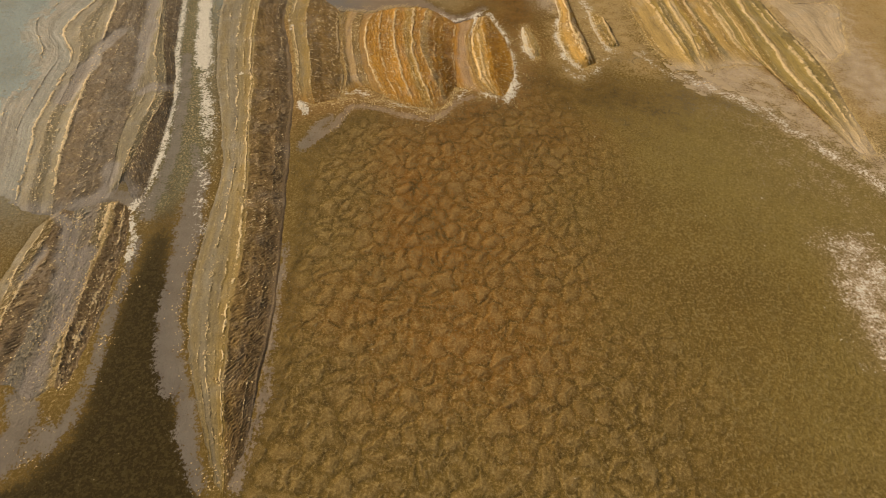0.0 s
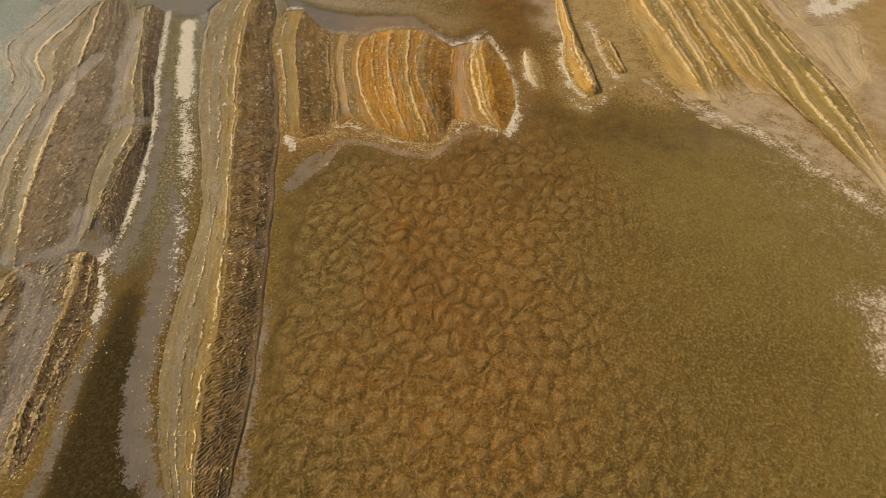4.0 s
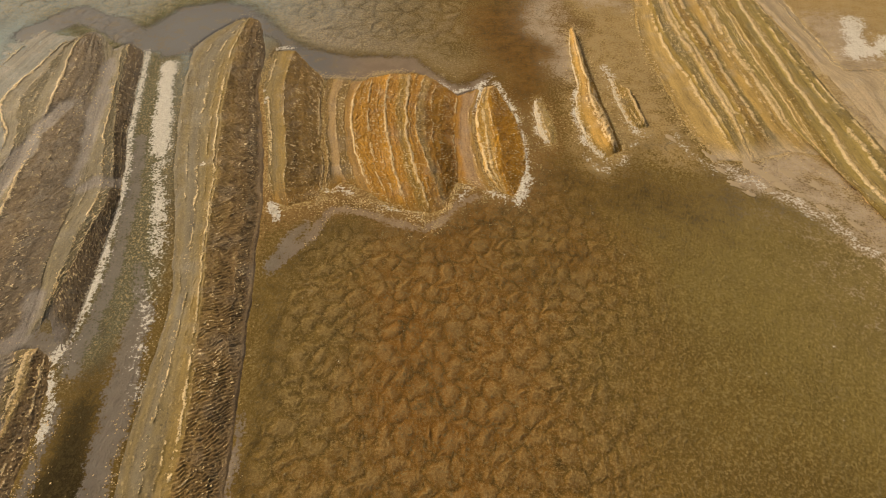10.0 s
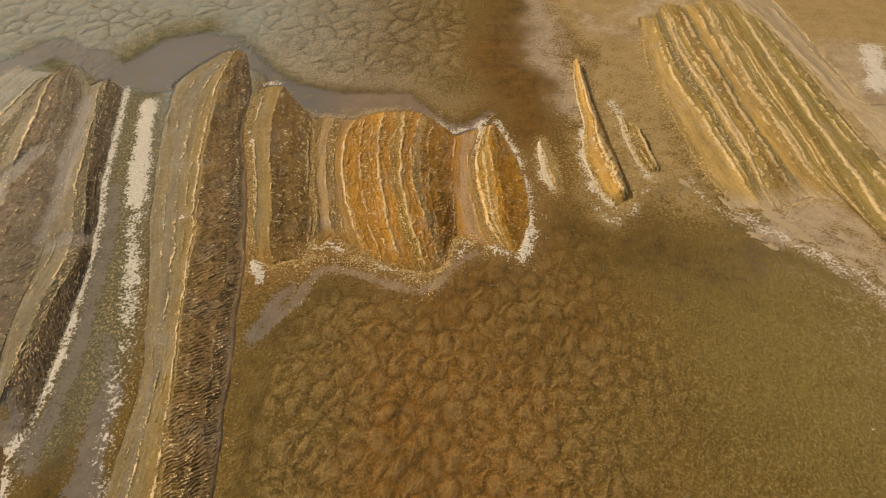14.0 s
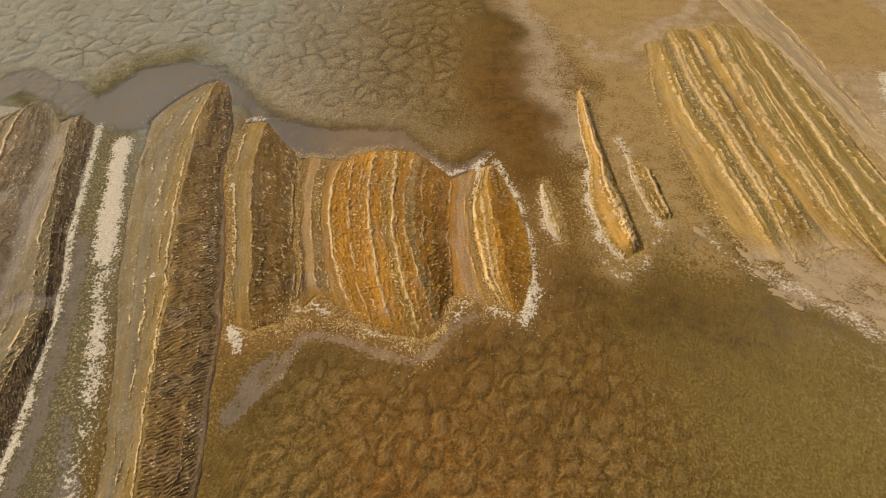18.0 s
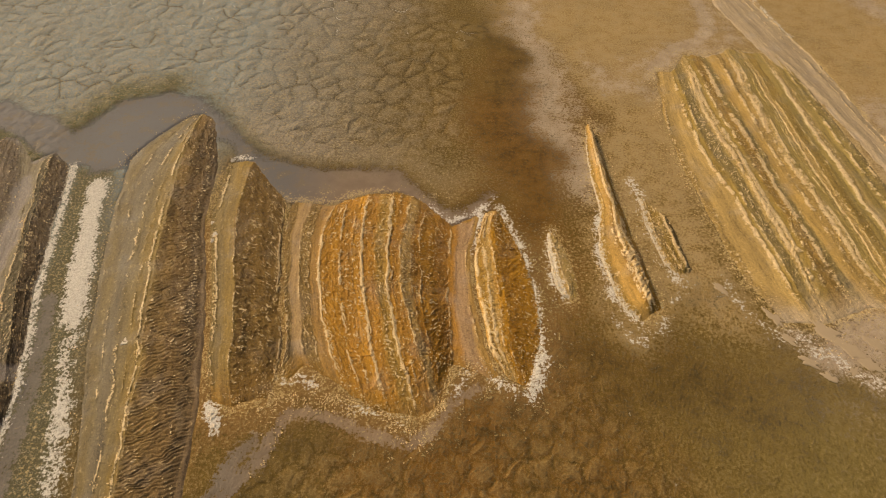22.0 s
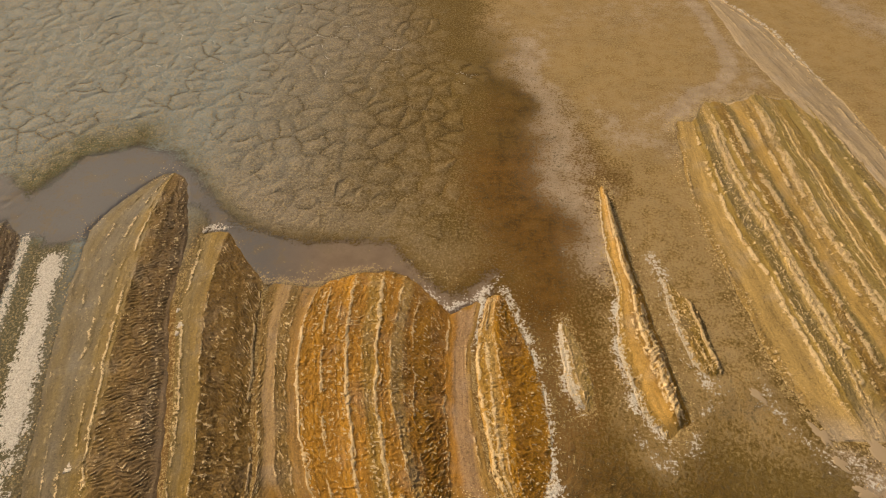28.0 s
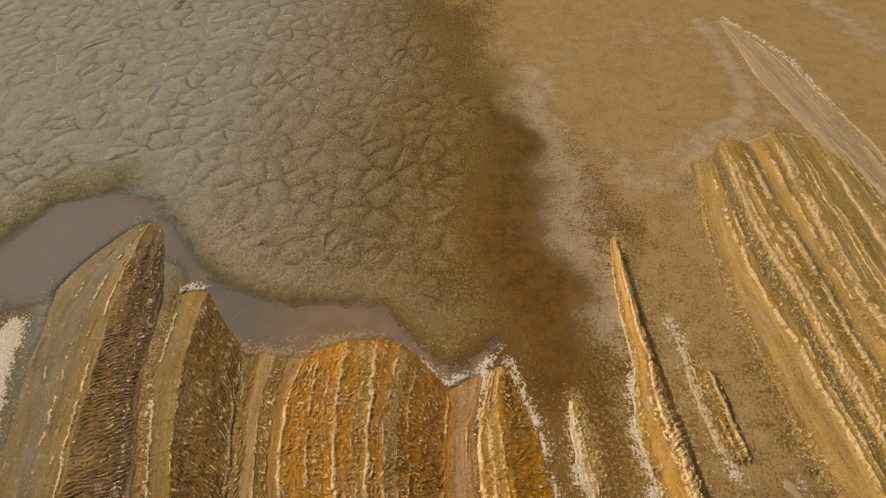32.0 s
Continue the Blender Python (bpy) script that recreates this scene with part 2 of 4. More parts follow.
def bed_material(name, streak, specks, relief, along=0.12, across=2.2):
    """Layered soft rock in the bed's own colour: streaks that run with the bed, crumbs and salt specks on it."""
    n = Nodes(name)
    p = n.place()
    wide = n.noise(n.place((across * 0.3, along * 0.4, 1), uv=True), 1.0, 3)
    lines, dash = n.noise(n.place((across, along, 1), uv=True), 1.0, 4, 0.6), n.noise(n.place((across * 1.2, 0.8, 1), uv=True), 1.0, 2, 0.6)
    fine, grit, patch, dust = n.noise(p, 1.1, 4, 0.65), n.noise(p, 2.7, 3, 0.7), n.noise(p, 0.22, 3), n.noise(p, 6.5, 2, 0.6)
    rock = n.node("ShaderNodeAttribute", attribute_name="rock").outputs["Color"]
    hsv = n.node("ShaderNodeHueSaturation")
    n.link(rock, hsv.inputs["Color"])
    value = n.math("ADD", 0.72, n.math("MULTIPLY", n.step(wide, 0.3, 0.7), 0.28))
    value = n.math("ADD", value, n.math("MULTIPLY", n.step(lines, 0.36, 0.66), 0.9 * streak))
    value = n.math("SUBTRACT", value, n.math("MULTIPLY", n.step(lines, 0.46, 0.34), 0.5 * streak))
    value = n.math("SUBTRACT", value, n.math("MULTIPLY", n.step(grit, 0.48, 0.34), 0.32))
    value = n.math("ADD", value, n.math("MULTIPLY", n.step(dust, 0.50, 0.66), 0.35))
    value = n.math("MULTIPLY", value, n.math("ADD", 0.92, n.math("MULTIPLY", n.node("ShaderNodeObjectInfo").outputs["Random"], 0.16)))
    n.link(value, hsv.inputs["Value"])
    n.link(n.math("SUBTRACT", 1.12, n.math("MULTIPLY", n.step(patch, 0.50, 0.72), 0.16)), hsv.inputs["Saturation"])
    ragged = n.math("ADD", n.math("MULTIPLY", n.math("SUBTRACT", grit, 0.5), 1.4), n.math("MULTIPLY", n.math("SUBTRACT", fine, 0.5), 1.3))
    bits = n.math("MULTIPLY", n.math("MULTIPLY", n.step(dash, 0.54, 0.64), n.step(fine, 0.42, 0.60)), n.step(grit, 0.42, 0.54))
    col = n.mix(n.math("MULTIPLY", bits, specks), hsv.outputs[0], (0.68, 0.50, 0.23))
    # crest colour: pale crest lines, plus painted highlights on small raised forms
    crest = n.math("MULTIPLY", n.step(n.math("ADD", n.attr("crest"), ragged), 0.46, 0.66), n.step(n.math("ADD", dash, n.math("ADD", n.math("MULTIPLY", n.math("SUBTRACT", dust, 0.5), 1.2), n.math("MULTIPLY", n.attr("crest"), 0.22))), 0.42, 0.60))
    col = n.mix(n.math("MULTIPLY", crest, 0.86), col, (0.82, 0.62, 0.34))
    crust = n.step(n.math("ADD", n.attr("crust"), ragged), 0.42, 0.60)
    col = n.mix(n.math("MULTIPLY", crust, 0.85), col, n.mix(n.step(dust, 0.35, 0.6), (0.48, 0.38, 0.25), (0.78, 0.70, 0.55)))
    n.bsdf.inputs["Specular IOR Level"].default_value = 0.25
    return n.finish(col, n.math("SUBTRACT", 0.62, n.math("MULTIPLY", n.step(patch, 0.4, 0.7), 0.14)), ((dust, relief * 1.2, 0.16), (grit, relief * 1.2, 0.38), (fine, relief * 0.8, 0.4), (lines, 0.7 * streak, 0.35)))


def lump_material(name, low, high):
    n = Nodes(name)
    p = n.place()
    col = n.mix(n.noise(p, 3.0, 3), low, high)
    col = n.mix(n.node("ShaderNodeNewGeometry").outputs["Random Per Island"], col, high)
    return n.finish(col, 0.8, ((n.noise(p, 7.0, 3), 0.5, 0.1),))


LAKEBED = lakebed_material()
SURFACES = {"smooth": bed_material("smooth_bed", 0.20, 0.3, 0.25), "band": bed_material("banded_bed", 0.26, 0.7, 0.7), "knob": bed_material("knobbly_bed", 0.12, 0.6, 1.1, 0.5, 0.8), "rill": bed_material("rilled_bed", 0.10, 0.40, 0.40, 0.5, 0.8)}
COLOURS = {
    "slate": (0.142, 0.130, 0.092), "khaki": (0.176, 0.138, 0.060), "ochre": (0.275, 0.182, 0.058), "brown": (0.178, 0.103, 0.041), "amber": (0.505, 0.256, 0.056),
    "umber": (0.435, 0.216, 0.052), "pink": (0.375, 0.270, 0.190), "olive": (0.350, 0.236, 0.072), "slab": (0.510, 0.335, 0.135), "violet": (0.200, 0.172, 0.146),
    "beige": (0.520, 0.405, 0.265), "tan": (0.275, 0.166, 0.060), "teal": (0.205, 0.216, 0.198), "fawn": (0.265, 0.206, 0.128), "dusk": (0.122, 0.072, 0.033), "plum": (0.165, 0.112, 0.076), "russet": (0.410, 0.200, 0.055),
    "drab": (0.390, 0.306, 0.200), "mist": (0.182, 0.174, 0.150), "loam": (0.310, 0.178, 0.054), "sandy": (0.530, 0.366, 0.165), "straw": (0.570, 0.405, 0.182), "moss": (0.270, 0.208, 0.080),
    "mauve": (0.225, 0.190, 0.160), "mustard": (0.262, 0.178, 0.046), "lichen": (0.172, 0.132, 0.058), "sage": (0.190, 0.148, 0.080)}
RIB = lump_material("pale_crust", (0.54, 0.36, 0.14), (0.76, 0.56, 0.28))
WHITE = lump_material("white_salt", (0.54, 0.44, 0.31), (0.76, 0.66, 0.51))


# ---- builders ----
def mesh_object(name, verts, faces, material, parent=None, soft=True, uv=None, fields=None, tint=None):
    me = bpy.data.meshes.new(name)
    verts, faces = np.asarray(verts, np.float32), np.asarray(faces, np.int32)
    me.vertices.add(len(verts))
    me.vertices.foreach_set("co", verts.ravel())
    side = faces.shape[1]
    me.loops.add(faces.size)
    me.loops.foreach_set("vertex_index", faces.ravel())
    me.polygons.add(len(faces))
    me.polygons.foreach_set("loop_start", np.arange(0, faces.size, side, dtype=np.int32))
    me.polygons.foreach_set("loop_total", np.full(len(faces), side, np.int32))
    me.update(calc_edges=True)
    me.polygons.foreach_set("use_smooth", np.full(len(faces), soft))
    if uv is not None:
        layer = me.uv_layers.new(name="bed")
        layer.data.foreach_set("uv", np.asarray(uv, np.float32)[faces.ravel()].ravel())
    for key, values in (fields or {}).items():
        me.attributes.new(key, "FLOAT", "POINT").data.foreach_set("value", np.asarray(values, np.float32).ravel())
    if tint is not None:
        rgba = np.ones((len(verts), 4), np.float32)
        rgba[:, :3] = np.reshape(tint, (-1, 3))
        me.attributes.new("rock", "FLOAT_COLOR", "POINT").data.foreach_set("color", rgba.ravel())
    me.materials.append(material)
    ob = new(name, me)
    ob.parent = parent
    return ob


def grid_faces(rows, cols):
    i = np.arange(rows * cols).reshape(rows, cols)
    return np.stack([i[:-1, :-1], i[:-1, 1:], i[1:, 1:], i[1:, :-1]], -1).reshape(-1, 4)


def resample(pts, count):
    """A smooth line through the points, in equal steps."""
    p = np.array(pts, float)
    d = np.r_[0, np.cumsum(np.hypot(*np.diff(p, axis=0).T))]
    u = np.linspace(0, d[-1], 400)
    q = np.stack([np.interp(u, d, p[:, 0]), np.interp(u, d, p[:, 1])], 1)
    k = np.exp(-0.5 * (np.arange(-30, 31) / 12.0) ** 2)
    k /= k.sum()
    padded = np.concatenate([2 * q[0] - q[30:0:-1], q, 2 * q[-1] - q[-2:-32:-1]])
    q = np.stack([np.convolve(padded[:, n], k, "valid") for n in (0, 1)], 1)
    d = np.r_[0, np.cumsum(np.hypot(*np.diff(q, axis=0).T))]
    u = np.linspace(0, d[-1], count)
    return np.stack([np.interp(u, d, q[:, 0]), np.interp(u, d, q[:, 1])], 1), d[-1]


def warp(x, y):
    return x + 1.0 * (fbm(x * 0.12, y * 0.12, 2, 3) - 0.5) + 0.3 * (fbm(x * 0.7, y * 0.7, 2, 5) - 0.5), y + 1.6 * (fbm(x * 0.4, y * 0.4, 3, 9) - 0.5)


def ripples(u, v, spacing, seed):
    """Close rows of small steps, in -1..1, that wind, fork and fade."""
    turn = 2 * math.pi * (u / spacing + 1.2 * fbm(u * 0.30, v * 0.34, 2, seed) + 0.95 * value_noise(u * 0.8, v * 1.5, seed + 2))
    return (np.sin(turn) + 0.4 * np.sin(2 * turn + 0.7)) * (0.25 + 0.75 * smooth(0.22, 0.62, value_noise(u * 1.4, v * 2.2, seed + 5)))


def folds(u, v, seed):
    """Winding rounded ridges, 0 in the creases and 1 on the backs."""
    u = u + 0.5 * (value_noise(u * 0.9, v * 0.9, seed + 3) - 0.5)
    return 1 - np.abs(2 * value_noise(u, v, seed) - 1) ** 0.8


def roughness(kind, across, along, lean):
    """Heights of the small forms on a bed: rills down the dip, knobs, thin bands along the strike, or little."""
    if kind == "rill":
        u, v = along * 0.85 + lean * across * 0.53, across * 0.85 - lean * along * 0.53
        low = fbm(across * 0.6, along * 0.06, 2, 14)
        return 0.070 * ripples(u, v, 0.48, 2) + 0.12 * (folds(u * 1.9, v * 1.7, 6) - 0.5) + 0.24 * (low - 0.5)
    if kind == "knob":
        u, v = along * 0.9 + lean * across * 0.43, across * 0.9 - lean * along * 0.43
        lump = 1 - np.abs(2 * value_noise(u * 2.1, v * 1.5, 2) - 1)
        low = fbm(across * 0.7, along * 0.05, 2, 14)
        return 0.09 * ripples(u, v, 0.70, 7) + 0.15 * (folds(u * 1.5, v * 0.9, 7) - 0.5) + 0.12 * (lump - 0.5) + 0.22 * (low - 0.5)
    if kind == "band":
        b1 = fbm(across * 0.9 + 0.5 * fbm(across * 0.2, along * 0.05, 2, 1), along * 0.03, 3, 6)
        knob = 1 - np.abs(2 * value_noise(across * 1.9, along * 1.5, 12) - 1)
        fleck = 1 - np.abs(2 * value_noise(across * 3.4, along * 2.4, 22) - 1)
        return 0.15 * (b1 - 0.5) + 0.17 * (knob - 0.5) + 0.08 * (fleck - 0.5) + 0.045 * ripples(along * 0.9 + lean * across * 0.43, across * 0.9 - lean * along * 0.43, 0.62, 4)
    b1 = fbm(across * 1.1, along * 0.03, 3, 6)
    r2 = fbm(across * 0.9, along * 0.9, 3, 8)
    return 0.11 * (b1 - 0.5) + 0.10 * (r2 - 0.5)


RELIEF = 0.5


def outcrop(name, label, keys, heights, beds, taper=(5, 5), step=0.13, lumps=0, seed=1, crusts=(), tail=None, lean=1.0, bold=1.0, rough=1.0, wild=1.0, pools=()):
    """Beds side by side on one surface. keys: lines along the strike, with a height for each; beds: (start, part, colour, surface, crest), the start
    counted in keys and the crest being the strength of the pale crest on that side; crusts: (place in keys, metres, strength) of white salt;
    tail: colour and lengths of the washed-out near and far ends; pools: (line, metres) of smooth grey mud that fills the hollows."""
    base = new(name)
    mid = np.mean([np.mean(np.array(l), 0) for l in keys], 0)
    base.location = (*mid, 0)
    tagged(base, label, "rock outcrop")
    rng = np.random.RandomState(seed)
    length = max(resample(l, 50)[1] for l in keys)
    rows = int(length / (0.88 * step))
    lines = np.stack([resample(l, rows)[0] for l in keys])
    metres = np.r_[0, np.cumsum(np.median(np.hypot(*np.moveaxis(np.diff(lines, axis=0), 2, 0)), axis=1))]
    count = len(keys)
    starts = [bed[0] for bed in beds] + [count - 1.0]
    edges = np.interp(starts, np.arange(count), metres)
    cols, cuts = [np.array([0.0])], [0]
    for p, q in zip(edges[:-1], edges[1:]):
        cols.append(np.linspace(p, q, max(3, int((q - p) / step) + 1))[1:])
        cuts.append(cuts[-1] + len(cols[-1]))
    cols = np.concatenate(cols)
    unit = np.interp(cols, metres, np.arange(count))
    k = np.minimum(unit.astype(int), count - 2)
    w = (unit - k)[None, :, None]
    place = np.moveaxis(lines, 0, 1)
    place = place[:, k] * (1 - w) + place[:, k + 1] * w
    x, y = place[..., 0], place[..., 1]
    across, along = cols[None, :] + 0 * x, np.linspace(0, length, rows)[:, None] + 0 * x
    # where each bed lies, with wandering borders
    stray = across + wild * 0.9 * (fbm(across * 0.25, along * 0.11, 3, 5 + seed) - 0.5) + 0.5 * (fbm(across * 0.9, along * 0.6, 2, 15 + seed) - 0.5)
    shares = [smooth(p - 0.5, p + 0.5, stray) - smooth(q - 0.5, q + 0.5, stray) for p, q in zip(np.r_[-9, edges[1:-1]], np.r_[edges[1:-1], metres[-1] + 9])]
    ends = smooth(0, taper[0], along) * smooth(0, taper[1], length - along)
    brim = smooth(0, min(0.7, 0.06 * metres[-1]), np.minimum(across, metres[-1] - across)) * smooth(0, 1.6, along) * smooth(0, 1.6, length - along)
    z = RELIEF * np.interp(cols, metres, heights)[None, :] * ends - 0.10 * (1 - ends) - 0.24 * (1 - brim)
    forms = {kind: roughness(kind, across, along, lean) for kind in {bed[3] for bed in beds}}
    rock, crest = np.zeros((*x.shape, 3)), np.zeros(x.shape)
    common = np.average([COLOURS[bed[2]] for bed in beds], axis=0, weights=np.diff(edges))
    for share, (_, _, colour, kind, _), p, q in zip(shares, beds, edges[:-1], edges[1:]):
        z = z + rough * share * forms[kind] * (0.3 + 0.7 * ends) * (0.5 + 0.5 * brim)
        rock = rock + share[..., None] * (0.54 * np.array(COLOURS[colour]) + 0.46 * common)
    # tops of rills and knobs get pale colour that stands in for sunlit highlights
    for share, bed in zip(shares, beds):
        if bed[3] != "smooth":
            level = forms[bed[3]]
            low, high = np.quantile(level[::7, ::3], (0.62, 0.97))
            crest = np.maximum(crest, share * {"rill": 0.50, "knob": 0.72, "band": 0.80}[bed[3]] * smooth(low, high, level) * (0.3 + 0.7 * ends))
    laminae = fbm(across * 1.7, along * 0.025, 3, 33 + seed) + 0.5 * fbm(across * 0.5, along * 0.10, 3, 43 + seed)
    rock = rock * (0.78 + 0.30 * laminae)[..., None]
    for n, ((_, _, _, _, strength), p) in enumerate(zip(beds, edges)):
        if strength <= 0:
            continue
        sway = p + 0.5 * (fbm(along * 0.16, 0 * along + 7.3 * n, 3, seed + 2) - 0.5) + 0.35 * (fbm(along * 0.9, 0 * along + 3.1 * n, 2, seed + 9) - 0.5)
        dash = smooth(0.62 - 0.45 * strength, 0.72 - 0.35 * strength, 0.6 * fbm(along * 0.13, 0 * along + 5.1 * n, 2, seed + 4) + 0.4 * value_noise(along * 0.75, 0 * along + 2.7 * n, seed + 6))
        wide = bold * (0.13 + 0.17 * strength) * (0.6 + 0.9 * fbm(along * 0.35, 0 * along + 1.7 * n, 2, seed + 8))
        line = np.exp(-(((across - sway) / wide) ** 2)) * dash * (0.35 + 0.65 * ends)
        bumpy = 0.4 + 1.2 * value_noise(along * 3.1, across * 3.0, seed + 11)
        z = z + (0.07 + 0.11 * strength) * line * bumpy
        crest = np.maximum(crest, line * (0.45 + 0.55 * strength))
    if tail:
        reach = 0.7 * tail[1] * (fbm(across * 0.35, along * 0.12, 3, 27) - 0.5)
        near = tail[1] + (tail[3] if len(tail) > 3 else 0.0) * np.clip((unit - 4) / 3, 0, 1)[None, :]
        gone = np.maximum(smooth(1.0, 0.0, (length - along + reach) / near), smooth(tail[2], 0.5, along + reach))
        rock = rock + (np.array(COLOURS[tail[0]]) - rock) * gone[..., None]
    crust = np.zeros(x.shape)
    for at, width, strength in crusts:
        gap = np.abs(across - np.interp(at, np.arange(count), metres))
        crust = np.maximum(crust, strength * np.clip(1 - 0.5 * gap / width, 0, 1))
    x, y = warp(x, y)
    for pts, width in pools:
        edge = line_distance(x, y, pts) + 2.6 * (fbm(x * 0.22, y * 0.22, 4, 61) - 0.5)
        full = smooth(width + 0.8, width - 0.5, edge)
        z = z + (0.30 * z - z) * full
        crest = crest * (1 - full)
        rock = rock + (np.array(COLOURS["mauve"]) - rock) * (0.92 * full)[..., None]
    spots = []
    for n, (_, part, _, kind, strength) in enumerate(beds):
        c = slice(cuts[n], cuts[n + 1] + 1)
        shape = x[:, c].shape
        verts = np.stack([x[:, c] - mid[0], y[:, c] - mid[1], z[:, c]], -1).reshape(-1, 3)
        mesh_object(part, verts, grid_faces(*shape)[:, ::-1], SURFACES[kind], base, uv=np.stack([across[:, c], along[:, c]], -1).reshape(-1, 2), fields={"crust": crust[:, c], "crest": crest[:, c]}, tint=rock[:, c])
        if strength >= 0.5 and n:
            j = cuts[n]
            spots += rib(base, mid, x[:, j], y[:, j], z[:, j] - 0.06, 0.30 + 0.35 * strength, 0.35, 0.70 - 0.32 * strength, RIB, rng)
        if lumps and kind != "smooth":
            i, j = rng.randint(0, shape[0], lumps), rng.randint(c.start, c.stop, lumps)
            keep = (fbm(x[i, j] * 0.3, y[i, j] * 0.3, 2, 11) > 0.46) & (brim[i, j] > 0.9)
            spots += [np.stack([x[i, j], y[i, j], z[i, j]], 1)[keep]]
    if spots:
        scatter("crust_rubble", np.concatenate(spots), 0.05 + 0.11 * rng.rand(sum(map(len, spots))) ** 2, RIB, base, mid, seed)
    return base


def rib(base, mid, x, y, z, width, high, gaps, mat, rng):
    """Pale crusts that stand up in a row along a bed, each a piece by itself; returns the places of crumbs beside them."""
    seed = int(rng.randint(99))
    run = np.r_[0, np.cumsum(np.hypot(np.diff(x), np.diff(y)))]
    keep = smooth(gaps, gaps + 0.08, 0.6 * fbm(run * 0.16, run * 0 + seed, 2, seed) + 0.4 * value_noise(run * 0.8, run * 0 + 7, seed))
    keep = keep * smooth(0.25, 0.45, value_noise(run * 1.3, run * 0 + 5, seed + 4)) * smooth(0, 3, run) * smooth(0, 3, run[-1] - run)
    size = 0.30 * keep * (0.35 + 0.9 * fbm(run * 1.1, run * 0, 3, seed + 1))
    tx, ty = np.gradient(x), np.gradient(y)
    norm = np.hypot(tx, ty) + 1e-9
    nx, ny = ty / norm, -tx / norm
    sway = 0.7 * (fbm(run * 0.5, run * 0 + 3, 3, seed + 2) - 0.5)
    prof = ((-0.62, -0.25), (-0.42, 0.5), (-0.1, 1.0), (0.2, 0.8), (0.45, 0.45), (0.62, -0.25))
    verts = []
    for k, (o, h) in enumerate(prof):
        off = o * width * size + sway + 0.24 * (value_noise(run * 2.4, run * 0 + k, seed) - 0.5)
        verts.append(np.stack([x + nx * off - mid[0], y + ny * off - mid[1], z + high * size * h * (0.45 + 1.1 * value_noise(run * 2.6, run * 0 + 9 + k, seed)) - 0.07], -1))
    verts = np.stack(verts, 1)
    live = np.r_[False, keep > 0.12, False]
    starts, stops = np.flatnonzero(~live[:-1] & live[1:]), np.flatnonzero(live[:-1] & ~live[1:])
    for a, b in zip(starts, stops):
        if b - a >= 4:
            mesh_object("crust_ledge", verts[a:b].reshape(-1, 3), grid_faces(b - a, len(prof))[:, ::-1], mat, base)
    count = int(run[-1] * 6)
    i = rng.randint(0, len(x), count)
    i = i[rng.rand(count) < 0.15 + 0.85 * keep[i]]
    return [np.stack([x[i] + nx[i] * sway[i] + rng.normal(0, 0.3, len(i)), y[i] + ny[i] * sway[i] + rng.normal(0, 0.3, len(i)), z[i] + 0.03], 1)]


def lump_shape():
    bm = bmesh.new()
    bmesh.ops.create_icosphere(bm, subdivisions=1, radius=1.0)
    v = np.array([w.co[:] for w in bm.verts])
    f = np.array([[w.index for w in q.verts] for q in bm.faces])
    bm.free()
    return v, f


LUMP_V, LUMP_F = lump_shape()


def scatter(name, spots, sizes, material, parent=None, mid=(0, 0), seed=0):
    """Many small lumps in one mesh."""
    rng = np.random.RandomState(seed)
    count = len(spots)
    jag = rng.uniform(0.45, 1.35, (count, len(LUMP_V), 1))
    squash = np.stack([rng.uniform(0.7, 1.4, count), rng.uniform(0.7, 1.4, count), rng.uniform(0.4, 0.8, count)], -1)[:, None]
    v = LUMP_V[None] * jag * squash * sizes[:, None, None]
    v = v + (spots - np.array((*mid, 0)))[:, None]
    f = LUMP_F[None] + (np.arange(count) * len(LUMP_V))[:, None, None]
    ob = mesh_object(name, v.reshape(-1, 3), f.reshape(-1, 3), material, parent, soft=False)
    return tagged(ob, kind="stuff")


# ---- plan: lines of the beds, from far to near, in metres ----
L0 = [(-50.4, 156.4), (-53.6, 153.6), (-57.2, 148.2), (-60.4, 141.5), (-56.8, 124.3), (-52, 104.5), (-43.3, 79.3), (-41.2, 69), (-40.8, 55.9), (-39.6, 45.9), (-37, 36.4), (-33.3, 29.7), (-29.6, 22.3), (-26.8, 16.1)]
L1 = [(-49.9, 156), (-52.7, 133), (-47.2, 107.2), (-42.3, 89.1), (-37.8, 67.7), (-37.5, 57.2), (-35.7, 46), (-33.4, 36.5), (-31.1, 29.7), (-28.3, 22.3), (-26.3, 16.1)]
L2 = [(-49.4, 156.5), (-48.8, 137.1), (-46.6, 121.1), (-42.3, 100.6), (-39.9, 89.8), (-32.8, 57.4), (-32.3, 46.1), (-30.6, 36.5), (-28.6, 28.2), (-27.4, 22.3), (-25.9, 16.1)]
L3 = [(-46.5, 154), (-41.9, 140.1), (-40.9, 128.3), (-36.4, 113.1), (-33.2, 100.8), (-31.3, 89.9), (-28.3, 67.9), (-26.5, 56.3), (-25.4, 46.3), (-24.6, 34.9), (-25, 25.3), (-25.5, 16.1)]
M0 = [(-41.4, 141.9), (-40.3, 127.1), (-36.4, 113.1), (-33.2, 100.8), (-31, 93.4)]
M1 = [(-36, 142), (-36.3, 128.4), (-32.7, 113.2), (-29.9, 100.9), (-28, 92.7)]
M2 = [(-32.8, 137.6), (-31.4, 128.5), (-29.1, 113.3), (-26.3, 101.8), (-24.8, 94.2)]
M3 = [(-27.9, 132.1), (-26.9, 121.7), (-24.8, 109.6), (-22.5, 101.8), (-22.7, 94.2)]
N0 = [(-24.9, 131.8), (-25.3, 122.8), (-23.9, 113.4), (-21.1, 102.7), (-18.9, 99.2)]
